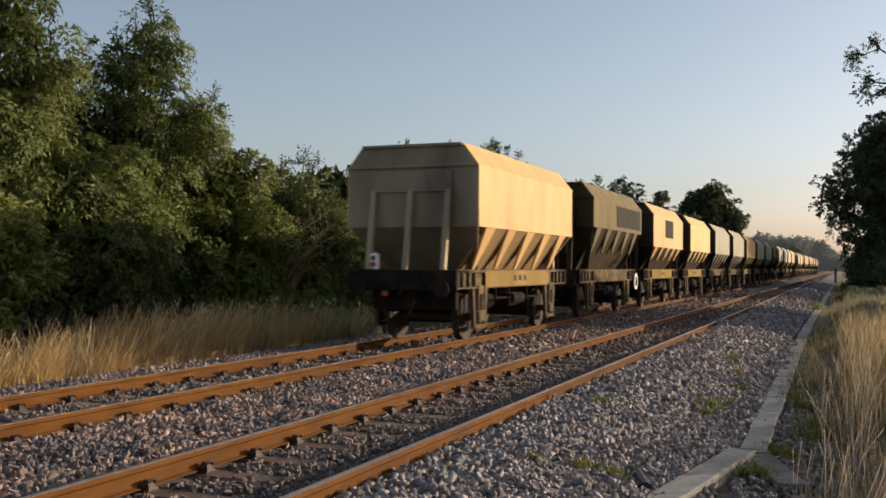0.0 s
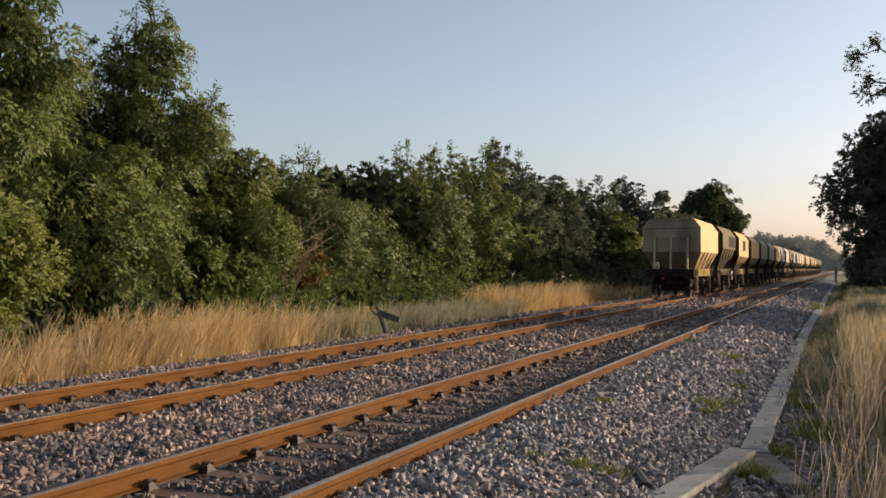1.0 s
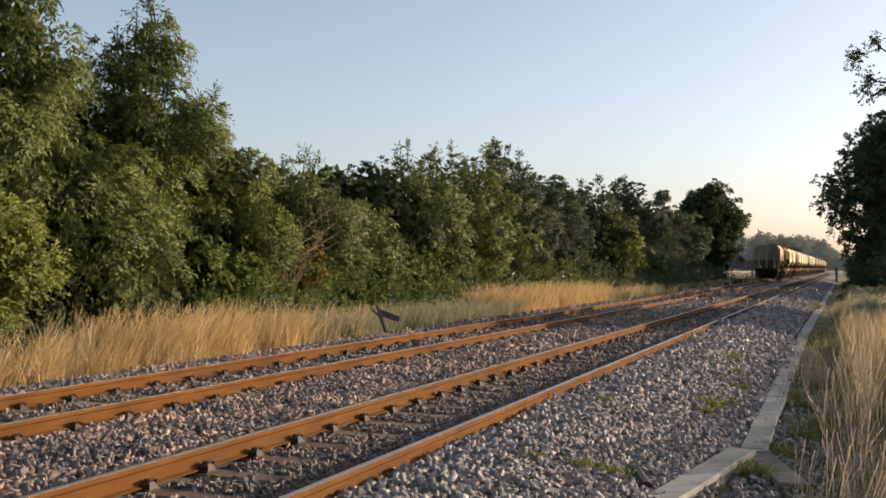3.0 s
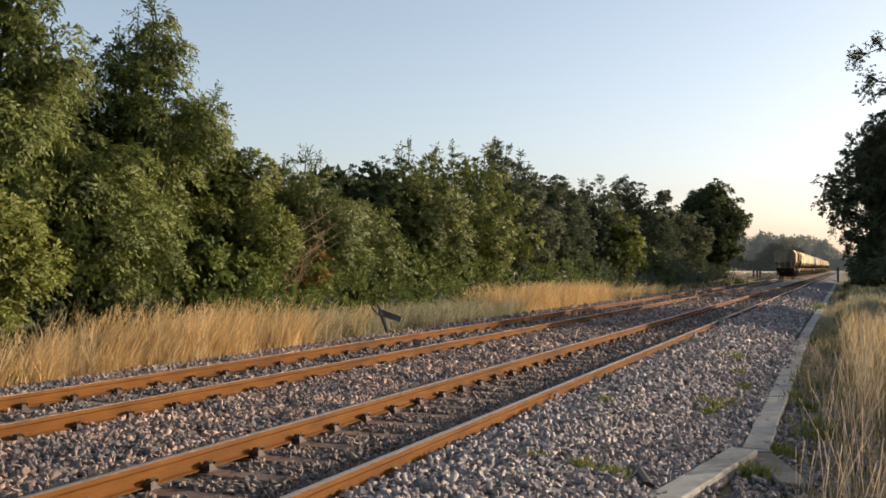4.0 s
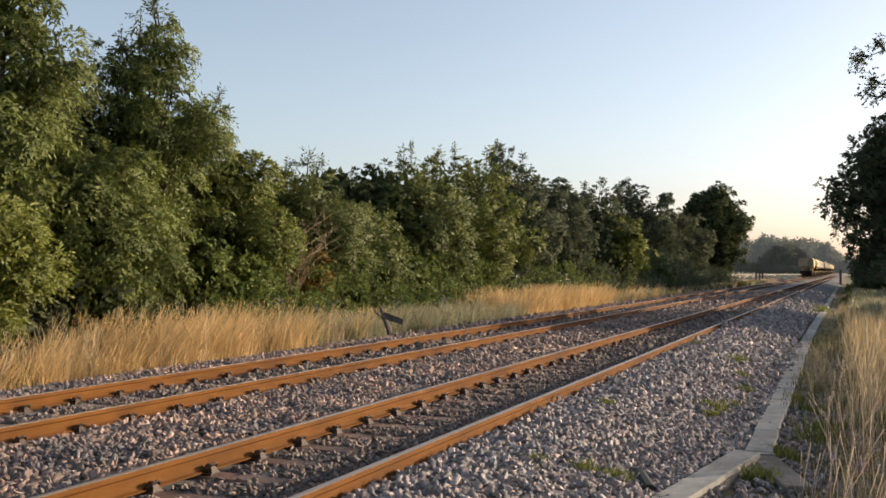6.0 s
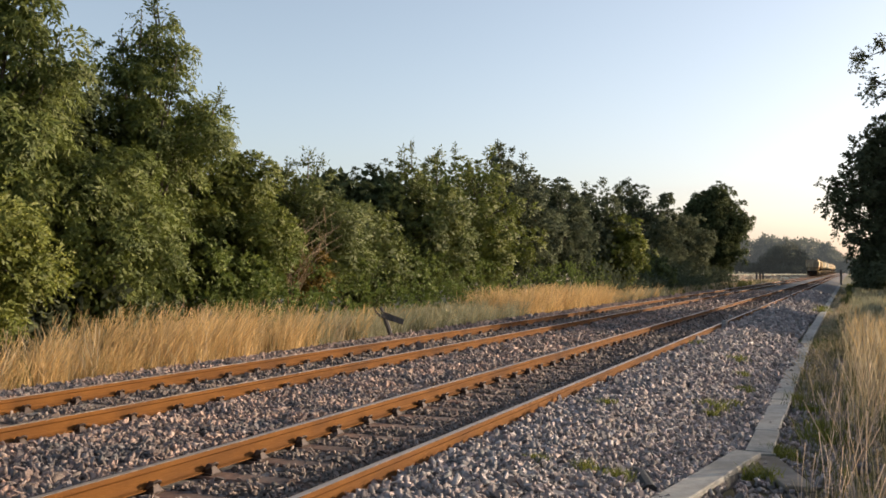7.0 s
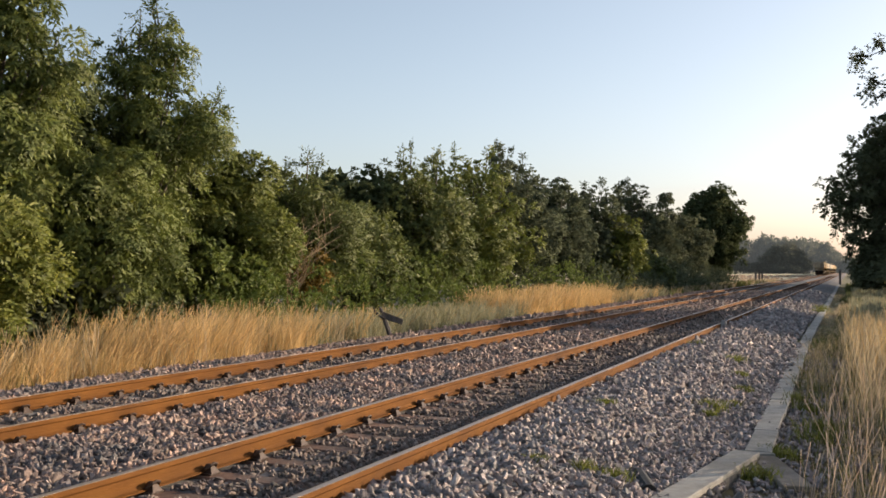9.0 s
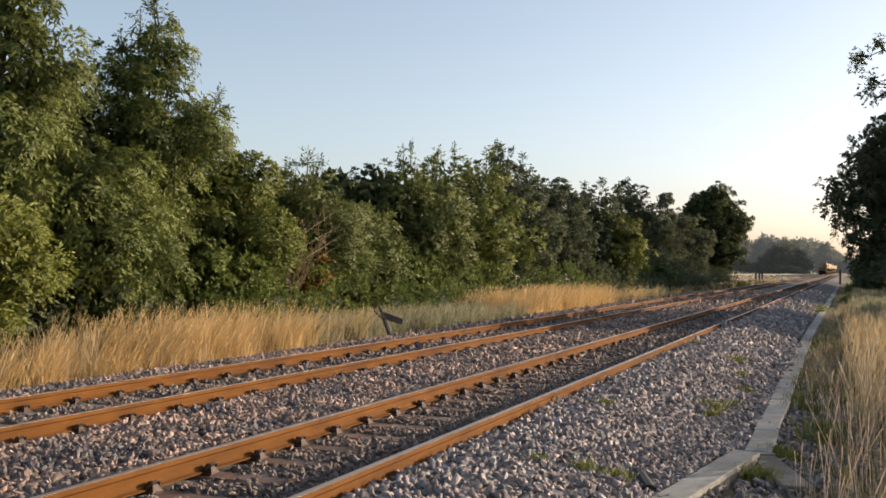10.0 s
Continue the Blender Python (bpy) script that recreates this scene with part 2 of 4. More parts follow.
def level(x):
    """Height of the ballast and verge across the line."""
    return float(np.interp(x, [-60, -14, -11.4, -10.4, -9.0, -8.6, -7.3, -7.05, -6.8, -5.1, -4.85, -4.4, -3.6, -3.35, -3.2, -2.5, -1.25, -0.5, 3, 60],
                           [-0.7, -0.6, -0.48, -0.22, -0.17, -0.20, -0.20, -0.185, -0.165, -0.165, -0.195, -0.20, -0.175, -0.17, -0.125, -0.13, -0.43, -0.50, -0.45, -0.3]))


def strip(name, xs, ys, mat, lift=0.0, wave=0.0):
    verts = [(x, y, level(x) + lift + (wave * noise.noise(Vector((x * 1.7, y * 1.7, 3)))) if abs(x) < 20 else level(x) + lift) for y in ys for x in xs]
    n = len(xs)
    faces = [(j * n + i, j * n + i + 1, (j + 1) * n + i + 1, (j + 1) * n + i) for j in range(len(ys) - 1) for i in range(n - 1)]
    return new(name, np_mesh(name, verts, faces, mat, True))


def ground():
    xs = [-3000, -600, -150, -60, -30, -20, -16, -14, -12.5, -11.4, -10.4, -6, -2.6, -1.25, -0.5, 0.5, 2, 4, 8, 20, 60, 200, 900, 3000]
    ys = [-400, -60, -20, 0, 6, 10, 15, 20, 30, 45, 70, 110, 180, 300, 600, 1200, 4500]
    g = strip("ground", xs, ys, M_SOIL, -0.06)
    tagged(g, "dry summer verge of soil and yellowed grass beside the line", "ground", kind="structure")
    xs = list(np.arange(-10.95, -1.2, 0.2))
    ys = list(np.arange(-6, 50, 0.4)) + list(np.arange(50, 140, 2)) + list(np.arange(140, 900, 20))
    b = strip("ballast", xs, ys, M_BED, -0.005, 0.035)
    return tagged(b, "grey and pinkish crushed stone track bed", "ballast", kind="structure")


def stones(name, areas, mat, seed):
    """Broken stones lying on the bed: areas of (x0, x1, y0, y1, per square metre, size)."""
    rng = np.random.default_rng(seed)
    cube = np.array([(-1, -1, -1), (1, -1, -1), (1, 1, -1), (-1, 1, -1), (-1, -1, 1), (1, -1, 1), (1, 1, 1), (-1, 1, 1)], float)
    quad = np.array([(3, 2, 1, 0), (4, 5, 6, 7), (0, 1, 5, 4), (1, 2, 6, 5), (2, 3, 7, 6), (3, 0, 4, 7)])
    V, F, base = [], [], 0
    lv = np.vectorize(level)
    for x0, x1, y0, y1, dens, size in areas:
        n = int((x1 - x0) * (y1 - y0) * dens)
        x, y = rng.uniform(x0, x1, n), rng.uniform(y0, y1, n)
        keep = (y > (np.abs(x) - 0.8) / 1.09) & (y > 5.2)
        for a, b, first, gap in ((RAILS[0] - 0.24, RAILS[1] + 0.24, 7.75, 0.78), (RAILS[2] - 0.24, RAILS[2] + 0.85, 5.93, 0.698), (RAILS[2] - 0.24, RAILS[2] + 0.24, 5.93, 0.698),
                                (RAILS[3] - 0.2, RAILS[3] + 0.2, 5.93, 0.698)):
            on = np.abs((y - first + gap / 2) % gap - gap / 2) < 0.14
            keep &= ~((x > a) & (x < b) & on & (rng.uniform(0, 1, n) < 0.9))
        keep &= np.abs(x - RAILS[2]) > 0.075
        x, y = x[keep], y[keep]
        n = len(x)
        s = size * rng.uniform(0.55, 1.3, (n, 1, 1)) * np.stack([rng.uniform(1.0, 1.75, n), rng.uniform(0.45, 0.8, n), rng.uniform(0.3, 0.6, n)], -1)[:, None]
        shrink = np.ones((n, 8, 3))
        shrink[:, 4:, :2] = rng.uniform(0.4, 0.95, (n, 1, 2))
        v = (cube[None] * rng.uniform(0.7, 1.1, (n, 8, 3)) * shrink + np.where(cube[None, :, 2:] > 0, rng.uniform(-0.4, 0.4, (n, 1, 3)) * [1, 1, 0], 0)) * s
        q = rng.normal(size=(n, 4))
        q /= np.linalg.norm(q, axis=1, keepdims=True)
        a, b, c, d = q.T
        R = np.stack([np.stack([1 - 2 * (c * c + d * d), 2 * (b * c - a * d), 2 * (b * d + a * c)], -1),
                      np.stack([2 * (b * c + a * d), 1 - 2 * (b * b + d * d), 2 * (c * d - a * b)], -1),
                      np.stack([2 * (b * d - a * c), 2 * (c * d + a * b), 1 - 2 * (b * b + c * c)], -1)], 1)
        v = np.einsum("nij,nkj->nki", R, v)
        z = lv(x) + rng.uniform(-0.012, 0.03, n)
        v += np.stack([x, y, z], -1)[:, None]
        V.append(v.reshape(-1, 3))
        F.append((quad[None] + 8 * np.arange(n)[:, None, None]).reshape(-1, 4) + base)
        base += 8 * n
    me = np_mesh(name, np.concatenate(V), np.concatenate(F), mat, True)
    worn = rng.uniform(0, 1, len(me.polygons) // 6) < 0.5          # worn round; the rest keep sharp faces
    me.polygons.foreach_set("use_smooth", np.repeat(worn, 6))
    return new(name, me)


def ballast_stones():
    L0, L1, L2, L3 = RAILS
    clean, pink, dark = [], [], []
    for x0, x1, tgt in ((-11.2, L0 - 0.1, pink), (L0 + 0.1, L1 - 0.1, dark), (L1 + 0.1, L2 - 0.1, pink), (L2 + 0.1, L3 - 0.1, dark), (L3 + 0.1, -1.05, clean)):
        f = 0.75 if x0 == L2 + 0.1 else 1.0          # finer stone between the near rails
        tgt += [(x0, x1, 5, 12, 540, 0.034 * f), (x0, x1, 12, 18, 320, 0.040 * f), (x0, x1, 18, 27, 140, 0.054), (x0, min(x1, -1.33), 27, 46, 55, 0.07), (x0, min(x1, -1.36), 46, 80, 14, 0.09)]
    clean.append((-0.95, 0.3, 5, 26, 210, 0.028))
    tagged(stones("ballast_stones", clean, M_STONE, 3), "loose grey and pinkish broken stones of the track bed", "gravel", kind="stuff")
    tagged(stones("ballast_stones", pink, M_STONE_PINK, 5), "pinkish broken stones between the two tracks", "gravel", kind="stuff")
    tagged(stones("ballast_stones", dark, M_STONE_DARK, 4), "brown-stained broken stones between the rails", "gravel", kind="stuff")


def loose_stones(bed):
    """The nearest stones on the shoulder, each one a part of the bed; a few shapes shared between them."""
    rng = np.random.default_rng(17)
    shapes = []
    for mat in (M_LOOSE, M_LOOSE, M_LOOSE_PINK, M_LOOSE, M_LOOSE_DARK):
        for _ in range(3):
            bm = bmesh.new()
            bmesh.ops.create_cube(bm, size=1.0)
            k = Vector(rng.uniform((0.05, 0.028, 0.02), (0.08, 0.045, 0.032)))
            for v in bm.verts:
                v.co = Vector([c * f * float(rng.uniform(0.65, 1.1)) for c, f in zip(v.co, k)])
            bmesh.ops.bevel(bm, geom=list(bm.edges), offset=0.006, segments=1, affect="EDGES")
            bmesh.ops.recalc_face_normals(bm, faces=bm.faces)
            me = bpy.data.meshes.new("stone")
            bm.to_mesh(me)
            bm.free()
            me.materials.append(mat)
            shapes.append(me)
    for _ in range(290):
        x, y = float(rng.uniform(-3.1, -1.75)), float(rng.uniform(6.2, 8.6))
        if x > -1.93 + (y - 5.3) * 0.16 - 0.1:
            continue
        o = new("stone", shapes[int(rng.integers(len(shapes)))])
        o.parent = bed
        o.matrix_local = pose(x, y, level(x) + 0.028, *[float(a) for a in rng.uniform((-30, -30, 0), (30, 30, 360))])


# ---------------------------------------------------------------- track
def rail(x):
    prof = [(-0.035, 0), (0.035, 0), (0.035, -0.034), (0.021, -0.05), (0.018, -0.115), (0.034, -0.138), (0.068, -0.150), (0.068, -0.159),
            (-0.068, -0.159), (-0.068, -0.150), (-0.034, -0.138), (-0.018, -0.115), (-0.021, -0.05), (-0.035, -0.034)]
    bm = prism(bmesh.new(), prof, -12, 900)
    ob = part("rail", bm, M_RUST)
    part("running_surface", box(bmesh.new(), (-0.028, -12, -0.002), (0.030, 900, 0.0012)), M_HEAD, ob, "worn bright steel running surface")
    ob.location = (x, 0, 0)
    return tagged(ob, "orange-brown rusty steel rail with a worn bright top", "rail", "rails of the two tracks")


def clip_mesh():
    """Base plate with a bent spring clip, to be laid on the +x side of a rail."""
    bm = bmesh.new()
    box(bm, (0.02, -0.075, -0.178), (0.145, 0.075, -0.160), 0.005)
    hexa(bm, [(0.045, -0.07, -0.165), (0.145, -0.06, -0.168), (0.145, 0.06, -0.168), (0.045, 0.07, -0.165),
              (0.06, -0.016, -0.092), (0.105, -0.018, -0.100), (0.105, 0.018, -0.100), (0.06, 0.016, -0.092)])
    tube(bm, [(0.05, -0.062, -0.148), (0.088, -0.066, -0.128), (0.122, -0.04, -0.098), (0.130, 0.0, -0.086), (0.122, 0.04, -0.098),
              (0.088, 0.066, -0.128), (0.05, 0.062, -0.148)], 0.012, 6)
    me = bpy.data.meshes.new("rail_clip")
    bmesh.ops.recalc_face_normals(bm, faces=bm.faces)
    bm.to_mesh(me)
    bm.free()
    me.materials.append(M_CLIP)
    return me


def track(xa, xb, y0, gap, mat, label, count, far, group):
    """Sleepers with their clips under two rails at xa and xb."""
    cx = (xa + xb) / 2
    bm = bmesh.new()
    hexa(bm, [(-1.3, -0.14, -0.36), (1.3, -0.14, -0.36), (1.3, 0.14, -0.36), (-1.3, 0.14, -0.36),
              (-1.29, -0.115, -0.176), (1.29, -0.115, -0.176), (1.29, 0.115, -0.176), (-1.29, 0.115, -0.176)])
    bmesh.ops.bevel(bm, geom=list(bm.edges), offset=0.012, segments=1, affect="EDGES")
    s = tagged(part("sleeper", bm, mat), label, "sleeper", group)
    s.location = (cx, y0 - 18 * gap, 0)
    clip = clip_mesh()
    for x in (xa, xb):
        for side in (1, -1):
            c = new("rail_clip", clip)
            c.parent = s
            c.matrix_local = pose(x - cx, 0, 0, 0, 0, 0 if side > 0 else 180)
    for k in range(-17, count):
        copy_thing(s, pose(cx + random.uniform(-0.015, 0.015), y0 + k * gap, random.uniform(-0.006, 0.002), 0, 0, random.uniform(-0.5, 0.5)))
    bm = bmesh.new()
    for k in range(count, far):
        y = y0 + k * gap
        box(bm, (cx - 1.29, y - 0.12, -0.3), (cx + 1.29, y + 0.12, -0.178))
        for x in (xa, xb):
            box(bm, (x - 0.15, y - 0.06, -0.178), (x + 0.15, y + 0.06, -0.11))
    tagged(part("far_sleepers", bm, mat), label + ", seen far along the line", "sleepers", kind="stuff")


# ---------------------------------------------------------------- cable trough
def cable_trough():
    t = tagged(empty("cable_trough"), "grey concrete cable trough with flat lids beside the ballast", "cable trough")
    W = 0.27

    def run(p, q, n, z, jig=0.012, lid=M_CONC):
        p, q = Vector(p), Vector(q)
        d = (q - p).normalized()
        s = Vector((d.y, -d.x))
        step = (q - p).length / n
        bm = bmesh.new()
        a, b = p + s * 0.01, q + s * 0.01
        w = s * (W - 0.02)
        hexa(bm, [(*a, z - 0.26), (*(a + w), z - 0.26), (*(b + w), z - 0.26), (*b, z - 0.26), (*a, z - 0.055), (*(a + w), z - 0.055), (*(b + w), z - 0.055), (*b, z - 0.055)])
        part("channel", bm, M_CONC_IN, t)
        for i in range(n):
            a, b = p + d * (step * i + 0.006), p + d * (step * (i + 1) - 0.006)
            off = s * random.uniform(-jig, jig)
            z0, z1 = z + random.uniform(-jig, jig) * 0.7, z + random.uniform(-jig, jig) * 0.7
            a, b = a + off, b + off
            w = s * W
            bm = bmesh.new()
            hexa(bm, [(*a, z0 - 0.055), (*(a + w), z0 - 0.055), (*(b + w), z1 - 0.055), (*b, z1 - 0.055), (*a, z0), (*(a + w), z0), (*(b + w), z1), (*b, z1)])
            bmesh.ops.bevel(bm, geom=list(bm.edges), offset=0.009, segments=1, affect="EDGES")
            part("lid", bm, lid, t)
    run((-1.03, 10.75), (-1.24, 30), 13, -0.40)
    run((-1.24, 30), (-1.40, 150), 104, -0.385)
    run((-1.93, 5.3), (-1.09, 10.5), 4, -0.35)
    run((-0.70, 10.72), (-0.28, 9.35), 1, -0.43, 0.004, M_CONC_DIRTY)
    bm = bmesh.new()
    prism(bm, [(-1.05, 10.62), (-0.965, 10.62), (-0.71, 10.73), (-0.77, 10.77), (-1.03, 10.745)], -0.46, -0.407, axis=2)
    part("corner_lid", bm, M_CONC, t, "pointed concrete corner lid")


# ---------------------------------------------------------------- plants
def leaf_cloud(rng, centres, radii, per, size, droop=0.3, flat=1.0):
    """Diamond leaves in clumps. Returns verts and faces."""
    n = len(centres) * per
    c = np.repeat(centres, per, 0)
    r = np.repeat(radii, per)
    k = 5 if per >= 60 else 2          # leaves that hang from one twig
    m = -(-per // k)

    def twig(a):
        """One value for each twig, given to all its leaves."""
        a = a.reshape(len(centres), m, *a.shape[1:])
        return np.repeat(a, k, 1)[:, :per].reshape(n, *a.shape[2:])
    u = rng.normal(size=(len(centres) * m, 3))
    u /= np.linalg.norm(u, axis=1, keepdims=True)
    u, g = twig(u), twig(rng.normal(size=(len(centres) * m, 3)))
    p = c + u * (r * twig(rng.uniform(0, 1, len(centres) * m)) ** 0.38)[:, None] * np.array([1, 1, flat])
    d = u * 0.6 + g * 0.45 + rng.normal(size=(n, 3)) * 0.42 - np.array([0, 0, droop])
    d /= np.linalg.norm(d, axis=1, keepdims=True)
    p = p + d * size * rng.uniform(0.0, 0.5, (n, 1)) - (u * 0.5 + g * 0.4) * size * rng.uniform(0, 1.0, (n, 1))
    a = rng.normal(size=(n, 3))
    s = np.cross(d, a)
    s /= np.linalg.norm(s, axis=1, keepdims=True)
    nn = np.cross(d, s)
    L = size * rng.uniform(0.6, 1.2, (n, 1))
    Wd = L * rng.uniform(0.2, 0.3, (n, 1))
    mid = p + d * L * 0.45 + nn * L * 0.08
    s *= np.sign(np.sum(np.cross(d, s) * u, 1, keepdims=True))
    V = np.stack([p, mid - s * Wd, p + d * L, mid + s * Wd], 1).reshape(-1, 3)
    F = np.arange(n * 4).reshape(-1, 4)
    return V, F


def unit(a):
    return a / (np.linalg.norm(a, axis=-1, keepdims=True) + 1e-9)


def sprays(rng, P, D, O, length, size, k, droop, ratio):
    """Leafy sprays: k leaves left and right of a bending stalk from each point P along D. O: the way out of the crown there.
    Returns verts, faces and a shading normal for each leaf."""
    n = len(P)
    s = ((np.arange(k) + 1) / k)[None, :, None]
    L = (length * rng.uniform(0.6, 1.25, n))[:, None, None]
    p = P[:, None] + D[:, None] * L * s + np.array([0, 0, -1.0]) * droop * L * s * s
    tang = unit(D[:, None] + np.array([0, 0, -2.0]) * droop * s)
    up = unit(rng.normal(size=(n, 1, 3)) * 0.45 + np.array([0, 0, 1.0]))
    b = unit(np.cross(tang, up))
    sgn = np.where(np.arange(k) % 2 == 0, 1.0, -1.0)
    sgn[-1] = 0.0
    d = unit(tang * 0.6 + b * sgn[None, :, None] * 0.85 + rng.normal(size=(n, k, 3)) * 0.22 + np.array([0, 0, -0.3]) * droop)
    l = size * rng.uniform(0.65, 1.15, (n, k, 1))
    w = l * ratio * rng.uniform(0.8, 1.2, (n, k, 1))
    face = unit(O[:, None] * 0.8 + np.array([0, 0, 0.25]) + rng.normal(size=(n, k, 3)) * 0.6)
    side = unit(np.cross(d, face))
    side = side * np.where(np.sum(np.cross(side, d) * O[:, None], -1, keepdims=True) > 0, -1.0, 1.0)
    nn = np.cross(d, side)
    mid = p + d * l * 0.45 - nn * l * 0.07
    V = np.stack([p, mid - side * w, p + d * l, mid + side * w], 2).reshape(-1, 3)
    out = np.broadcast_to(O[:, None], (n, k, 3)).reshape(-1, 3)
    nn = nn.reshape(-1, 3)
    return V, np.arange(len(V)).reshape(-1, 4), unit(nn * 0.7 + out * 0.7)


def leaf_mesh(name, V, F, N, mat):
    """Leaves that shade softly with the mass that they belong to."""
    me = np_mesh(name, V, F, mat, True)
    me.normals_split_custom_set_from_vertices(np.repeat(N, 4, 0).tolist())
    return me


def tree(name, x, y, top, rx, mat, seed, size=0.11, clumps=150, per=90, low=0.25, ry=None, droop=0.35, label="", group="", lean=0.0, peak=1.0, base=-0.6,
         lobes=16, lobe=0.42, lumps=(), kind_name="tree", ratio=0.24, spray=3.0, shoots=0, gaps=0.1, dense=1.0):
    """Broad-leaved tree or bush: tapered trunk, limbs to the masses of the crown, leaves in sprays round each mass, with creases and gaps."""
    rng = np.random.default_rng(seed)
    ry = ry or rx
    h = top - base
    t = tagged(empty(name, pose(x, y, base)), label, kind_name, group)
    z0, z1 = h * low, h - size * 2.2
    half = (z1 - z0) / 2
    rb = lobe * (rx * ry * half) ** (1 / 3)
    C, R = [], []
    for i in range(lobes):
        r = rb * rng.uniform(0.7, 1.25)
        best, far = None, -1.0
        for _ in range(14):
            u = rng.normal(size=3)
            u *= rng.uniform(0.35, 1.0) ** 0.5 / np.linalg.norm(u)
            if i < 3:
                u = np.array([0.5 * math.cos(2.1 * i + seed), 0.5 * math.sin(2.1 * i + seed), 1.0 - 0.08 * i])
            f = (u[2] + 1) / 2
            k = 1.0 if f < 0.4 else 1.0 - (f - 0.4) * 0.6 * peak
            c = np.array([u[0] * max(rx - 0.85 * r, 0.3 * rx) * k + lean * f, u[1] * max(ry - 0.85 * r, 0.3 * ry) * k, z0 + half + u[2] * max(half - 0.95 * r, 0.2)])
            gap = min([np.linalg.norm(c - q) / (r + s) for q, s in zip(C, R)], default=1.0)
            if gap > far:
                best, far = c, gap
        C.append(best)
        R.append(r)
    for q in lumps:
        C.append(np.array(q[:3]))
        R.append(q[3] if len(q) > 3 else rb * 0.6)
    C, R = np.array(C), np.array(R)
    k = 7 if size < 0.2 else 5
    n = int(clumps * per / k * 0.87)
    tufts = n // 9
    i = rng.choice(len(C), tufts, p=R ** 2 / np.sum(R ** 2))
    u = unit(rng.normal(size=(tufts, 3)))
    a = rng.normal(size=(3, 3)) * 2.6
    rough = np.sin(u @ a[0] + i) + np.sin(u @ a[1] * 1.7 + 2.0 * i) + 0.7 * np.sin(u @ a[2] * 3.0 + i)
    deep = rng.uniform(0, 1, tufts) ** 2.4
    P = C[i] + u * np.array([1, 1, 0.85]) * (R[i] * (1 + 0.10 * rough) * (1 - 0.5 * deep))[:, None]
    inside = np.zeros(tufts, bool)
    for c, r in zip(C, R):
        inside |= np.linalg.norm((P - c) / np.array([1, 1, 0.85]), axis=1) < r * 0.5
    hole = np.sin(P @ (a[1] * 0.5) + seed) + np.sin(P @ (a[2] * 0.6)) < -2.0 + gaps * 5
    keep = np.flatnonzero(~inside & ~(hole & (deep < 0.6)) & (P[:, 2] > 0.1))
    # sprays start in tufts at the twig ends
    j = rng.choice(keep, n)
    u = u[j]
    way = unit(u * 0.55 + rng.normal(size=(n, 3)) * 0.6 + np.array([0, 0, 0.3]))
    P = P[j] + way * size * spray * 0.3
    P[:, 2] = np.maximum(P[:, 2], 0.05)
    V, F, N = sprays(rng, P, way, unit(u * 0.8 + way * 0.4), size * spray * 0.8, size, k, droop, ratio)
    # dim inner leaves close the mass
    m = int(max(300, clumps * per / 25) * dense)
    j = rng.choice(len(C), m, p=R ** 2 / np.sum(R ** 2))
    v = unit(rng.normal(size=(m, 3)))
    Q = C[j] + v * (R[j] * rng.uniform(0.15, 0.55, m))[:, None]
    V2, F2, N2 = sprays(rng, Q, v, v, R[j] * 0.2, np.minimum(R[j] * 0.22, size * 1.8 * dense ** 0.5)[:, None, None], 3, 0.2, 0.4)
    sets = [(V, F, N), (V2, F2, N2)]
    stems = []
    for _ in range(shoots):
        # an upright leafy shoot on the crown's top
        c = int(rng.choice(np.argsort(-(C[:, 2] + R))[:max(4, len(C) // 2)]))
        g = unit(np.array([rng.normal() * 0.5, rng.normal() * 0.5, 1.0]))
        tip = C[c] + g * R[c] * 0.95
        q = int(rng.integers(12, 20))
        run = np.linspace(0, 1, q)[:, None]
        S = tip + unit(np.array([rng.normal() * 0.16, rng.normal() * 0.16, 1.0])) * run * rng.uniform(0.3, 0.75) * (0.35 + rb * 0.45)
        stems.append((S[0] - g * R[c] * 0.5, S[-1]))
        o = unit(rng.normal(size=(q, 3)) + np.array([0, 0, 0.5]))
        sets.append(sprays(rng, S, unit(o + np.array([0, 0, 0.9])), o, size * 1.9, size * 0.9, 5, 0.15, ratio))
    off, VV, FF, NN = 0, [], [], []
    for p, f, q in sets:
        VV.append(p), FF.append(f + off), NN.append(q)
        off += len(p)
    crown = new("crown", leaf_mesh("crown", np.concatenate(VV), np.concatenate(FF), np.concatenate(NN), mat))
    crown.parent = t
    bm = bmesh.new()
    r0 = 0.02 * h + 0.03
    trunk = [(0, 0, -0.1), (0.04 * h * 0.3, 0, h * 0.25), (-0.03 * h * 0.3 + lean * 0.4, 0.02 * h, h * 0.55), (lean * 0.8, 0, h * 0.82)]
    tube(bm, trunk, [r0, r0 * 0.8, r0 * 0.5, r0 * 0.18], 7)
    for c, r in zip(C, R):
        e = Vector(c) + Vector((0, 0, 0.3 * float(r)))
        s = Vector(trunk[1]).lerp(Vector(trunk[2]), float(rng.uniform(0, 1)))
        q = s.lerp(e, 0.5) + Vector((0, 0, 0.04 * h))
        tube(bm, [s, q, e], [r0 * 0.35, r0 * 0.22, r0 * 0.06], 5)
    for p, q in stems:
        tube(bm, [Vector(p), Vector(q)], [0.02 + 0.04 * size, 0.006 + 0.01 * size], 4)
    part("trunk", bm, M_BARK, t)
    return t


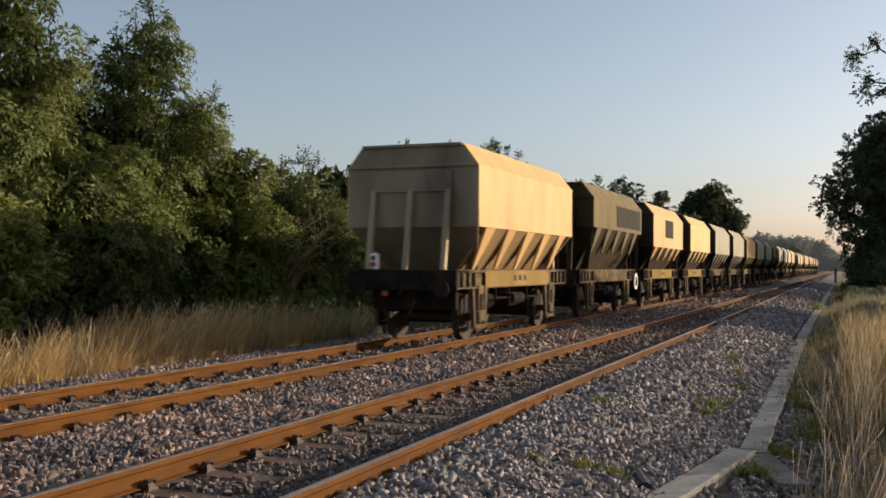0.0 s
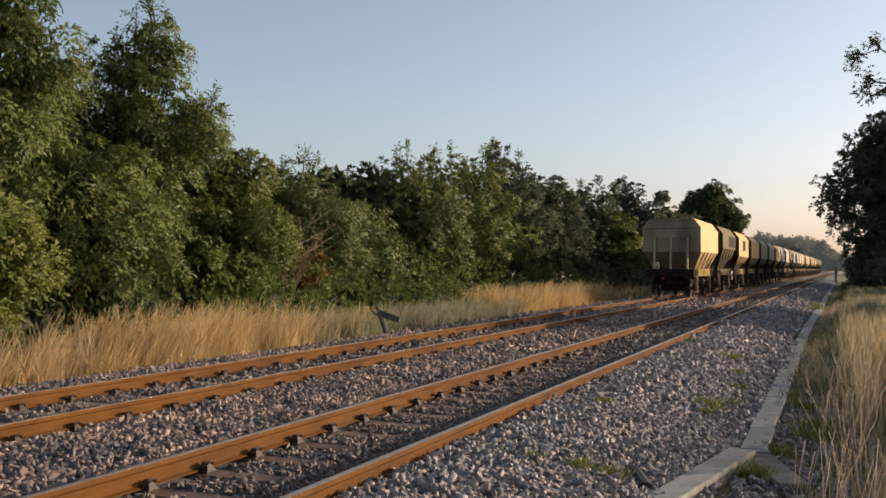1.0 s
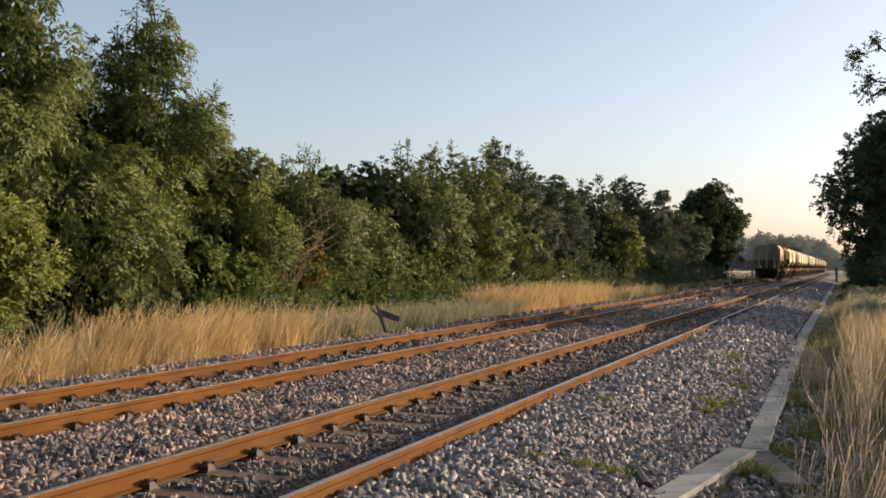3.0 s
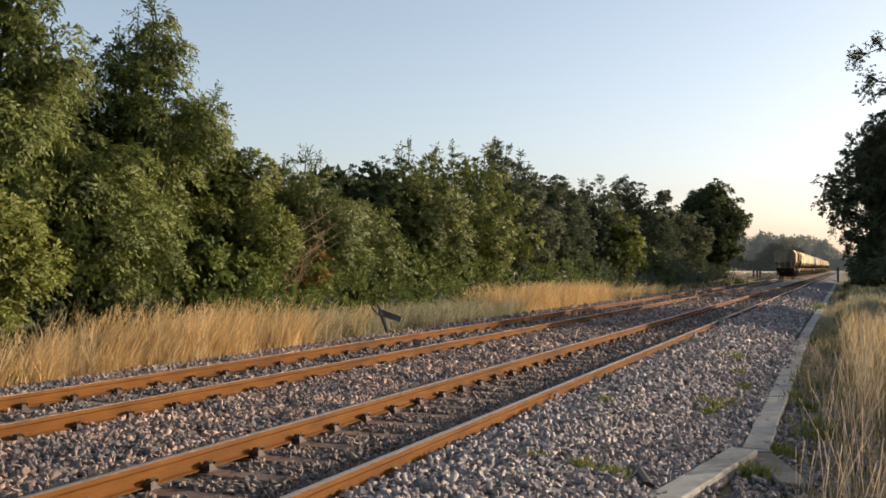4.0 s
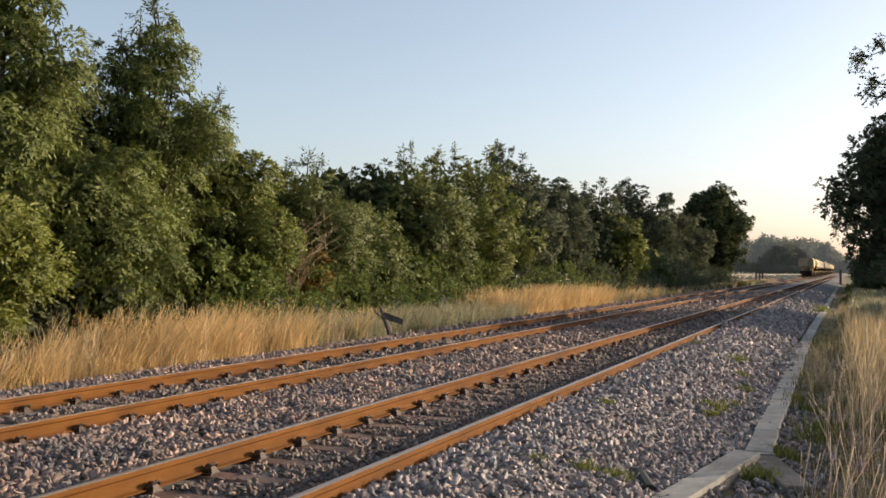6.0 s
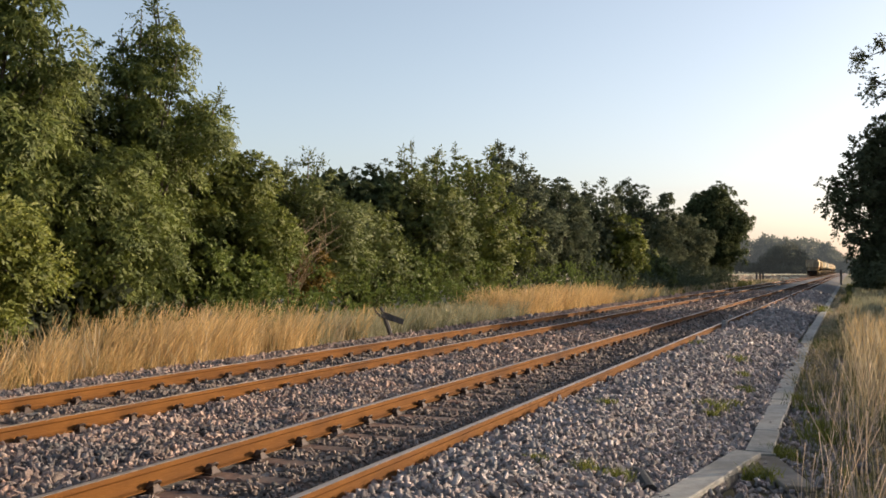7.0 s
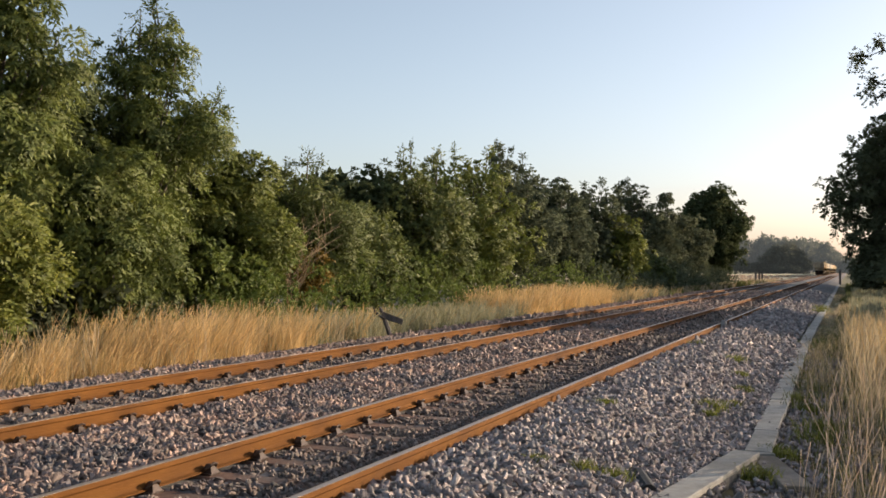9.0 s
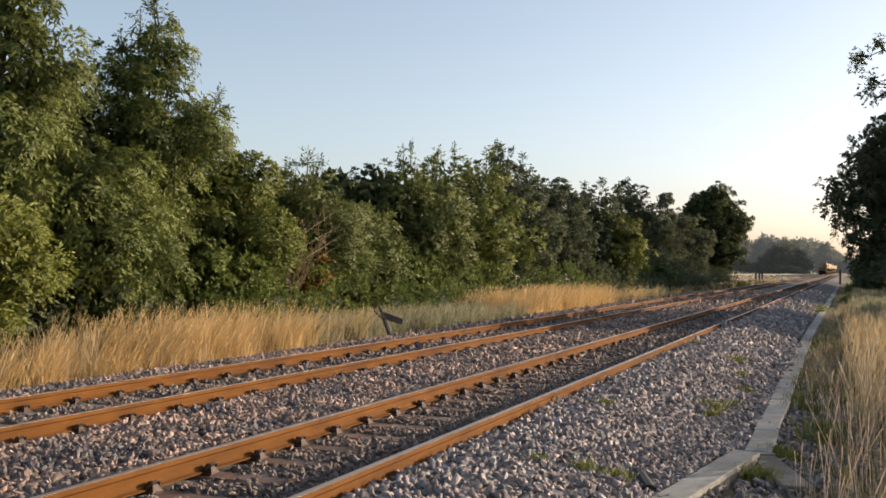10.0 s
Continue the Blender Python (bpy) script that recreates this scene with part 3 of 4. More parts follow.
def blades(rng, x, y, z, h, w, lean=0.25, heads=0.0, wind=(0, 0)):
    """Grass blades as tapered bent strips. Returns verts and faces."""
    n = len(x)
    a = rng.uniform(0, 6.2832, n)
    b = rng.uniform(0, 6.2832, n)
    ln = lean * h * rng.uniform(0.1, 1.6, n)
    dx, dy = np.cos(a) * ln + wind[0] * h, np.sin(a) * ln + wind[1] * h
    wx, wy = np.cos(b) * w / 2, np.sin(b) * w / 2
    P = [np.stack([x, y, z], -1), np.stack([x + dx * 0.32, y + dy * 0.32, z + h * 0.55], -1), np.stack([x + dx, y + dy, z + h], -1)]
    S = np.stack([wx, wy, 0 * wx], -1)
    V = np.stack([P[0] - S, P[0] + S, P[1] - S * 0.8, P[1] + S * 0.8, P[2] - S * (0.15 + heads), P[2] + S * (0.15 + heads)], 1).reshape(-1, 3)
    o = 6 * np.arange(n)[:, None]
    F = np.concatenate([o + np.array([[0, 1, 3, 2]]), o + np.array([[2, 3, 5, 4]])])
    return V, F


def grass(name, areas, mat, seed, label, lean=0.25, wind=(0, 0)):
    """Standing grass: areas of (x0, x1, y0, y1, per square metre, height, width), in uneven tufts."""
    rng = np.random.default_rng(seed)
    V, F, base = [], [], 0
    lv = np.vectorize(level)
    for x0, x1, y0, y1, dens, h, w in areas:
        n = int((x1 - x0) * (y1 - y0) * dens)
        tn = max(1, n // 14)
        tx, ty = rng.uniform(x0, x1, tn), rng.uniform(y0, y1, tn)
        th = rng.uniform(0.5, 1.2, tn)
        i = rng.integers(0, tn, n)
        x, y = tx[i] + rng.normal(size=n) * 0.09, ty[i] + rng.normal(size=n) * 0.09
        hh = h * th[i] * rng.uniform(0.55, 1.1, n)
        v, f = blades(rng, x, y, lv(x) - 0.06, hh, np.full(n, w) * rng.uniform(0.7, 1.4, n), lean, 0.5, wind)
        V.append(v)
        F.append(f + base)
        base += len(v)
    ob = new(name, np_mesh(name, np.concatenate(V), np.concatenate(F), mat))
    return tagged(ob, label, "grass", kind="stuff")


def left_verge():
    grass("dry_grass", [(-13.6, -11.0, 8, 14, 320, 0.85, 0.010), (-13.8, -11.0, 14, 19.8, 330, 1.1, 0.010), (-13.8, -11.0, 19.8, 22.5, 120, 0.95, 0.011), (-14.0, -11.1, 22, 34, 22, 0.85, 0.016), (-14.5, -11.1, 35, 49, 230, 1.15, 0.018), (-14.0, -11.1, 49, 62, 60, 0.9, 0.022)],
          M_STRAW, 11, "tall golden dry grass along the far side of the line", 0.42, (0.10, 0.28))
    grass("pale_grass", [(-14, -11.1, 9, 22, 60, 0.95, 0.013), (-13.4, -11.2, 60, 110, 14, 0.7, 0.05), (-15, -11.2, 130, 175, 14, 0.6, 0.06)],
          M_STRAW_GREY, 12, "pale bleached grass in the shade of the trees", 0.42)
    grass("green_grass", [(-14.5, -11.2, 9, 30, 30, 0.6, 0.014), (-14.8, -12.0, 20, 60, 40, 0.7, 0.02), (-14, -11.5, 60, 150, 26, 0.6, 0.05)],
          M_GRASS_GREEN, 13, "green grass and weeds at the foot of the hedge")
    grass("grey_grass", [(-14, -11.0, 19.5, 24, 230, 0.8, 0.014), (-14.2, -11.0, 24, 35, 230, 0.78, 0.016), (-13.8, -11.1, 50, 66, 60, 0.7, 0.03)], M_GRASS_PALE, 14,
          "soft grey-green grass around a broken post", 0.4, (0.05, 0.15))
    rng = np.random.default_rng(5)
    n = 360
    C = np.stack([rng.uniform(-15.6, -13.5, n), 21 + 45 * rng.uniform(0, 1, n) ** 1.5, np.zeros(n)], -1)
    C[:, 2] = -0.5 + rng.uniform(0.1, 1.0, n) * (0.6 + (-13.2 - C[:, 0]) * 1.0)
    V, F = leaf_cloud(rng, C, rng.uniform(0.25, 0.55, n), 70, 0.13, 0.3)
    tagged(new("undergrowth", np_mesh("undergrowth", V, F, M_LEAF_NETTLE)), "green nettles and brambles under the hedge", "undergrowth", kind="stuff")
    n = 300
    C = np.stack([rng.uniform(-16.5, -13.2, n), rng.uniform(60, 128, n), np.zeros(n)], -1)
    C[:, 2] = -0.5 + rng.uniform(0.1, 1.0, n) * (0.7 + (-13.0 - C[:, 0]) * 0.9)
    V, F = leaf_cloud(rng, C, rng.uniform(0.5, 1.0, n), 45, 0.3, 0.3)
    tagged(new("brambles", np_mesh("brambles", V, F, M_LEAF_GREY)), "dull green brambles at the foot of the far hedge", "undergrowth", kind="stuff")


TUFTS = []


def right_verge():
    grass("tall_grass", [(0.12, 1.1, 6.5, 11, 70, 0.72, 0.0045), (0.0, 1.1, 6, 12, 150, 0.42, 0.0045), (0.1, 1.6, 11, 17, 95, 0.85, 0.008), (-0.1, 2.4, 17, 30, 110, 0.88, 0.012)],
          M_STRAW_GREY, 21, "tall straw-coloured grass beside the cable trough", 0.24, (0.05, 0.08))
    grass("grey_grass", [(0.0, 2.4, 30, 40, 110, 0.75, 0.015), (0.1, 3.0, 40, 60, 60, 0.7, 0.022), (0.2, 4.0, 60, 100, 30, 0.6, 0.04)],
          M_GRASS_PALE, 26, "grey-green grass along the verge", 0.3, (0.05, 0.08))
    # grass out of view, added to throw shade on the ballast shoulder
    grass("verge_grass", [(1.0, 4.2, 8, 24, 110, 1.15, 0.018), (1.8, 5.0, 24, 40, 50, 1.15, 0.03)],
          M_STRAW_GREY, 23, "unseen dense dry grass further up the verge, shading the shoulder", 0.35)
    grass("golden_grass", [(0.05, 2.0, 16, 30, 34, 0.9, 0.011)], M_STRAW, 24, "golden dry grass at the side of the trough", 0.26, (0.05, 0.08))
    rng = np.random.default_rng(77)
    for x, y, n, h in ((-0.28, 8.9, 9, 0.75), (-0.1, 8.1, 10, 0.8), (0.05, 9.6, 16, 0.8), (0.12, 7.6, 16, 0.85), (-0.12, 10.9, 14, 0.85), (0.2, 11.8, 18, 0.95), (-0.22, 12.9, 14, 0.8), (0.02, 14.0, 20, 0.95)):
        bx, by = rng.normal(size=n) * 0.07, rng.normal(size=n) * 0.07
        v, f = blades(rng, bx, by, np.zeros(n), h * rng.uniform(0.6, 1.1, n), np.full(n, 0.005), 0.32, 1.1)
        t = new("grass_tuft", np_mesh("grass_tuft", v, f, M_STALK))
        t.location = (x, y, level(x) - 0.06)
        tagged(t, "sparse bleached grass stalks swaying in the wind", "grass", "swaying tufts of grass", "stuff")
        TUFTS.append(t)
    grass("green_tufts", [(-0.2, 1.0, 6, 12, 50, 0.35, 0.007), (-0.65, 0.0, 6, 13, 16, 0.22, 0.007), (-0.85, -0.3, 14, 32, 150, 0.27, 0.009), (-0.3, 0.1, 11.5, 32, 120, 0.30, 0.009), (0.0, 1.0, 12, 22, 70, 0.35, 0.010), (-0.4, 3.0, 22, 60, 35, 0.3, 0.02), (-0.3, 4.0, 60, 140, 20, 0.4, 0.05)],
          M_GRASS_GREEN, 22, "short green grass between trough and straw")
    grass("short_dry_grass", [(-0.55, 0.2, 7, 16, 45, 0.22, 0.006), (-0.7, 0.2, 14, 30, 90, 0.38, 0.009), (-0.55, 0.3, 30, 60, 55, 0.36, 0.015), (-0.95, -0.4, 22, 50, 60, 0.16, 0.012), (-1.0, 0.2, 50, 110, 22, 0.2, 0.03)], M_STRAW_GREY, 25, "short bleached grass on stony ground", 0.6)
    rng = np.random.default_rng(8)
    for x, y, s in ((-1.68, 13.2, 0.16), (-1.62, 12.6, 0.1), (-2.0, 19.3, 0.16), (-3.0, 21.3, 0.14), (-0.74, 11.1, 0.12), (-0.32, 13.0, 0.22), (-2.66, 11.5, 0.1),
                    (-2.1, 8.2, 0.1), (-1.83, 8.3, 0.1), (-2.44, 8.0, 0.07), (-0.8, 9.7, 0.15), (-0.74, 15.8, 0.12), (-0.62, 10.9, 0.13), (-0.3, 12.2, 0.2), (-0.55, 14.6, 0.16), (-0.5, 17.2, 0.2), (-1.5, 15.6, 0.12), (-1.7, 17.4, 0.1), (-1.48, 13.9, 0.1), (-1.25, 48, 0.3), (-1.3, 51, 0.32)):
        n, s = 150, s * 1.05
        v, f = blades(rng, x + rng.normal(size=n) * s * 0.6, y + rng.normal(size=n) * s * 0.6, np.full(n, level(x) - 0.01), 0.03 + rng.uniform(0.4, 1, n) * s * 0.8, np.full(n, 0.008 + s * 0.03), 0.6)
        tagged(new("weed_tuft", np_mesh("weed_tuft", v, f, M_WEED)), "small green weed growing in the ballast", "weed", "weeds in the ballast", "stuff")


def hedge_trees():
    g = "trees of the hedgerow"
    T = tree
    # masses of the upper crowns, seen from the line: (along, height, radius)
    crown_a = [(0.61, 7.44, 0.95), (1.16, 6.83, 0.5), (1.5, 6.37, 0.42), (0.61, 6.33, 0.95), (1.2, 5.9, 0.65), (1.85, 5.75, 0.4), (-0.1, 6.9, 1.0), (-1.0, 7.6, 1.0)]
    crown_b = [(0.1, 8.0, 0.34), (-0.26, 7.45, 0.36), (0.68, 7.55, 0.32), (-0.62, 7.0, 0.3), (1.25, 7.0, 0.25), (0.25, 7.1, 0.6), (0.8, 6.65, 0.5), (-0.3, 6.45, 0.55),
               (1.04, 6.0, 0.42), (0.25, 5.9, 0.8), (1.45, 5.5, 0.4), (1.75, 4.9, 0.6)]
    crown_a, crown_b = ([(0.925 * s, 0.38 * s + 0.15 * math.sin(9 * s), z + 0.6, r) for s, z, r in q] for q in (crown_a, crown_b))
    T("ash_tree", -17.3, 15.9, 6.3, 2.6, M_LEAF_ASH, 1, 0.165, 155, 330, 0.12, peak=0.75, lobe=0.36, lobes=20, lumps=crown_a, droop=0.75, ratio=0.17, spray=2.6, gaps=0.2, label="leafy ash tree with drooping sprays at the hedgerow's near end", group=g)
    T("ash_tree", -17.0, 20.3, 6.3, 1.8, M_LEAF_ASH, 2, 0.165, 130, 330, 0.12, lobe=0.36, lobes=18, lumps=crown_b, droop=0.75, ratio=0.17, spray=2.6, shoots=4, gaps=0.2, peak=0.65, label="tall slender ash tree rising above the hedge", group=g)
    # darker leaf colour stands in for the shaded recess between the ash crowns
    T("tree", -18.0, 18.2, 6.7, 2.0, M_LEAF_DEEP, 19, 0.15, 110, 300, 0.12, lobe=0.38, droop=0.6, ratio=0.19, gaps=0.18, label="olive-green tree between two taller crowns, leaves darkened for the shade there", group=g)
    T("tree", -17.4, 23.2, 6.5, 2.0, M_LEAF_OLIVE, 20, 0.14, 95, 290, 0.1, lobe=0.38, droop=0.6, ratio=0.2, gaps=0.15, shoots=6, label="olive-green tree in the thick of the hedgerow", group=g)
    T("bush", -16.2, 11.2, 4.2, 2.0, M_LEAF_GREEN, 21, 0.13, 70, 240, 0.0, label="green bush at the near end of the hedgerow", group=g, kind_name="bush")
    T("bush", -15.2, 13.6, 3.5, 1.6, M_LEAF_YELLOW, 3, 0.12, 66, 330, 0.05, lobe=0.38, label="yellow-green rounded bush behind dry grass", group=g, kind_name="bush")
    T("bush", -15.8, 18.0, 4.6, 2.0, M_LEAF_ASH, 4, 0.135, 82, 330, 0.06, lobe=0.36, droop=0.6, ratio=0.18, gaps=0.2, label="dense olive-green bush in the hedgerow", group=g, kind_name="bush")
    T("bush", -16.4, 24.2, 5.1, 2.0, M_LEAF_OLIVE, 5, 0.13, 104, 320, 0.08, lobe=0.37, peak=1.5, gaps=0.15, label="dense olive-green bush in the hedgerow", group=g, kind_name="bush")
    T("willow_bush", -16.6, 27.6, 5.1, 2.3, M_LEAF_GREEN, 6, 0.16, 96, 300, 0.06, lobe=0.36, lobes=18, droop=0.3, ratio=0.15, shoots=16, gaps=0.15, label="bright green bush with narrow leaves and upright shoots", group=g, kind_name="bush")
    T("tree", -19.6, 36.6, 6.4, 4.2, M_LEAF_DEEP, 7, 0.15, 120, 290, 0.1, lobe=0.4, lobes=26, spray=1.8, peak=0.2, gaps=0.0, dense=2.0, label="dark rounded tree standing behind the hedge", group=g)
    T("bush", -16.3, 32.0, 4.1, 2.0, M_LEAF_GREEN, 8, 0.14, 80, 280, 0.05, lobe=0.38, gaps=0.15, label="green bush in the hedgerow", group=g, kind_name="bush")
    T("bush", -16.8, 38.0, 6.5, 2.9, M_LEAF_GREEN, 9, 0.15, 100, 300, 0.05, lobe=0.36, lobes=22, peak=0.25, spray=2.2, shoots=20, gaps=0.15, label="tall green bush with upright shoots", group=g, kind_name="bush")
    T("bush", -16.8, 44.3, 7.3, 3.3, M_LEAF_OLIVE, 10, 0.16, 115, 300, 0.05, lobe=0.34, lobes=26, peak=0.25, spray=2.2, shoots=26, gaps=0.15, label="tall green bush with upright shoots", group=g, kind_name="bush")
    T("bush", -17.2, 51.0, 8.0, 2.9, M_LEAF_GREY, 11, 0.17, 115, 280, 0.05, lobe=0.34, lobes=26, peak=0.3, spray=1.8, ratio=0.28, shoots=26, label="dull green tree of the hedgerow", group=g, ry=3.7)
    T("bush", -17.2, 59.5, 7.7, 3.3, M_LEAF_GREY, 12, 0.18, 115, 270, 0.05, lobe=0.34, lobes=22, spray=1.7, ratio=0.28, shoots=10, label="dull green tree of the hedgerow", group=g, ry=4.2)
    T("tree", -17.2, 68.5, 7.8, 3.6, M_LEAF_GREY, 13, 0.19, 115, 260, 0.05, lobe=0.34, lobes=22, spray=1.6, ratio=0.3, shoots=8, label="dull green tree of the hedgerow", group=g, ry=4.6)
    T("bush", -14.6, 68.0, 5.7, 2.2, M_LEAF_YELLOW, 14, 0.19, 90, 170, 0.03, lobe=0.36, spray=1.6, ratio=0.28, label="yellow-green bush at the line's edge", group=g, kind_name="bush")
    T("bush", -14.8, 82.0, 2.9, 1.8, M_LEAF_GREEN, 24, 0.2, 60, 90, 0.0, lobe=0.36, spray=1.6, ratio=0.28, label="low green bush at the line's edge", group=g, kind_name="bush")
    T("tree", -17.8, 87.0, 9.9, 3.1, M_LEAF_DARK, 15, 0.24, 60, 140, 0.35, lobe=0.33, lobes=18, spray=1.5, ratio=0.3, gaps=0.22, peak=0.4, label="open-crowned dark tree rising above the hedge", group=g)
    T("tree", -18.3, 98.0, 8.4, 3.6, M_LEAF_DARK, 16, 0.24, 93, 220, 0.05, lobe=0.34, lobes=20, spray=1.5, ratio=0.3, label="dark green tree of the hedgerow", group=g, ry=4.6)
    T("tree", -18.4, 108.0, 10.4, 1.0, M_LEAF_DARK, 25, 0.24, 40, 90, 0.5, lobe=0.5, lobes=8, spray=1.5, ratio=0.3, peak=1.3, label="small pointed tree top above the hedge", group=g)
    T("tree", -17.2, 112.0, 8.8, 3.9, M_LEAF_DARK, 17, 0.26, 100, 220, 0.03, lobe=0.34, lobes=22, spray=1.5, ratio=0.3, label="dark green tree of the hedgerow", group=g, ry=5.0)
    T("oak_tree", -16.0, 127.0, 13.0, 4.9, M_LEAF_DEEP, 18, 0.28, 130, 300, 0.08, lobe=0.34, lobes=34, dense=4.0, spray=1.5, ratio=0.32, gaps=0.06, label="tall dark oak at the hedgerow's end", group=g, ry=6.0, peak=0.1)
    T("bush", -15.4, 26.7, 2.3, 0.75, M_LEAF_BROWN, 26, 0.11, 20, 150, 0.3, label="mustard-brown dying shrub in the hedge", group=g, kind_name="bush")
    dead = tagged(empty("dead_shrub", pose(-15.2, 25.0, -0.3)), "bare brown twigs of a dead shrub in the hedge", "shrub")
    rng = np.random.default_rng(41)
    for k in range(16):
        a, h = rng.uniform(-0.5, 1.3), rng.uniform(2.4, 3.5)
        q = [Vector((0, 0, 0)), Vector((a * 0.25, rng.uniform(-0.3, 0.3), h * 0.45)), Vector((a * 0.7, rng.uniform(-0.5, 0.8), h * 0.8)), Vector((a * 1.1, rng.uniform(-0.6, 1.2), h))]
        bm = tube(bmesh.new(), q, [0.022, 0.017, 0.011, 0.005], 5)
        for w in (1, 2):
            e = q[w].lerp(q[w + 1], 0.4)
            tube(bm, [e, e + Vector((rng.uniform(-0.5, 0.5), rng.uniform(-0.5, 0.5), rng.uniform(0.3, 0.7)))], [0.010, 0.004], 4)
        part("twig", bm, M_TWIG, dead)
    rng = np.random.default_rng(40)
    n = 700
    C = np.stack([rng.uniform(-23, -19.5, n), rng.uniform(5, 140, n), rng.uniform(-0.5, 4.4, n)], -1)
    under = np.stack([rng.uniform(-17.0, -14.4, 120), rng.uniform(7, 18, 120), rng.uniform(-0.5, 0.9, 120)], -1)
    low = np.stack([rng.uniform(-18.8, -16.0, 130), rng.uniform(4, 20, 130), rng.uniform(-0.4, 2.6, 130)], -1)
    C, n = np.concatenate([C, low, under]), n + 250
    V, F = leaf_cloud(rng, C, rng.uniform(0.6, 1.1, n), 32, 0.28, 0.2)
    tagged(new("hedge_thicket", np_mesh("hedge_thicket", V, F, M_LEAF_DARK)), "dark thicket deep inside the hedgerow", "thicket", kind="stuff")


def right_trees():
    g = "trees on the near side of the line"
    T = functools.partial(tree, spray=1.6, ratio=0.3, dense=2.5)
    # masses of the oak on its side towards the line: (x, height), in the plane of the crown's front
    rim = [(2.2, 12.6), (1.0, 11.5), (0.6, 9.8), (-0.2, 8.3), (-1.2, 7.7), (-1.5, 6.5), (-0.2, 6.3), (0.6, 7.6), (1.8, 10.2), (0.1, 4.5), (0.7, 3.2), (1.6, 4.9),
           (0.7, 1.9), (1.8, 8.0), (1.8, 2.3), (2.5, 0.9), (3.2, 11.0), (3.4, 8.5), (3.2, 6.0), (3.2, 3.5), (4.2, 13.0)]
    k = 1.15
    ox, oy, front = 8.0 * k, 87.5 * k, -4.5 * k
    rim = [(x * k, 1.48 + (z - 1.48) * k) for x, z in rim]
    oak = T("oak_tree", ox, oy, 21.6, 9.9, M_LEAF_DARK, 51, 0.25, 400, 215, 0.0, peak=0.6, lobe=0.26, lobes=36, spray=1.6, ratio=0.32, gaps=0.06,
            lumps=[(x - ox, front + 0.4 * math.sin(7 * x), z + 0.6, 1.45) for x, z in rim] + [(x + 1.3 - ox, front + 1.6, z + 0.4, 1.85) for x, z in rim], label="large dark oak leaning over the verge", group=g)
    rng = np.random.default_rng(70)
    bm = bmesh.new()
    ends = []
    for path in ([(5.6, 16.0), (3.8, 17.4), (2.5, 18.5), (1.4, 18.1), (0.4, 17.4)], [(1.4, 18.1), (0.5, 18.2)], [(2.5, 18.5), (2.0, 19.3)], [(5.2, 14.5), (3.4, 15.7), (2.2, 15.9), (1.0, 15.3)],
                 [(2.2, 15.9), (1.5, 16.4)], [(3.4, 15.7), (2.0, 14.8)]):
        path = [(x * k - ox, front, 2.08 + (z - 1.48) * k) for x, z in path]
        tube(bm, path, [0.15, 0.10, 0.07, 0.045, 0.035][:len(path)], 5)
        ends += [Vector(path[-1]), Vector(path[-1]).lerp(Vector(path[-2]), 0.45)]
    part("branch", bm, M_BARK, oak)
    C = np.array([tuple(e) for e in ends])
    C = np.repeat(C, 22, 0) + rng.normal(size=(len(C) * 22, 3)) * 0.34
    D = unit(rng.normal(size=C.shape) + np.array([0, 0, 0.3]))
    tips = new("leaf_sprays", leaf_mesh("leaf_sprays", *sprays(rng, C, D, D, 0.34, 0.25, 5, 0.3, 0.32), M_LEAF_DARK))
    tips.parent = oak
    # low bushes out of view, added for their shade beside the line
    for k2, y in enumerate((38.5, 42.0, 45.5)):
        T("bush", 5.4 + 0.5 * (k2 % 2), y, (2.5, 2.6, 2.3)[k2], 2.1, M_LEAF_DARK, 56 + k2, 0.240, 70, 86, 0.0, label="unseen dark bush that shades the trackside", group=g, kind_name="bush")
    # out of view; height set to shade the rails but not the wagon bodies
    for k2, (x, y, h) in enumerate(((9.6, 40.6, 6.1), (9.4, 44.7, 6.2), (9.6, 48.8, 6.0))):
        T("tree", x, y, h, 2.8, M_LEAF_DARK, 90 + k2, 0.26, 110, 110, 0.05, gaps=0.0, peak=0.0, lobes=24, label="unseen small dark tree that shades the tracks", group=g, kind_name="tree")
    # also out of view, added to shade the tracks further along
    for k2, (x, y, h, w) in enumerate(((10.0, 69.3, 6.4, 3.2), (11.0, 76.0, 7.0, 4.0), (11.0, 84.0, 7.2, 4.0))):
        T("tree", x, y, h, w, M_LEAF_DARK, 110 + k2, 0.36, 90, 93, 0.05, gaps=0.0, label="unseen spreading dark tree that shades the tracks", group=g, kind_name="tree")
    for k2, (x, y, h) in enumerate(((2.6, 97, 3.2), (2.5, 108, 3.4), (2.9, 120, 3.2), (3.1, 132, 3.4), (3.5, 146, 3.6), (4.3, 160, 4.2), (4.6, 180, 5.0), (4.6, 205, 5.0))):
        T("bush", x, y, h, 2.3, M_LEAF_DARK, 95 + k2, 0.36, 60, 70, 0.0, label="dark bush at the foot of the trees", group=g, kind_name="bush")
    for k2, (x, y, h) in enumerate(((4.6, 80, 3.6), (3.0, 88, 3.2), (3.4, 100, 4.0))):
        T("bush", x, y, h, 2.6, M_LEAF_DARK, 64 + k2, 0.288, 80, 93, 0.0, label="dark bush under the oak", group=g, kind_name="bush")
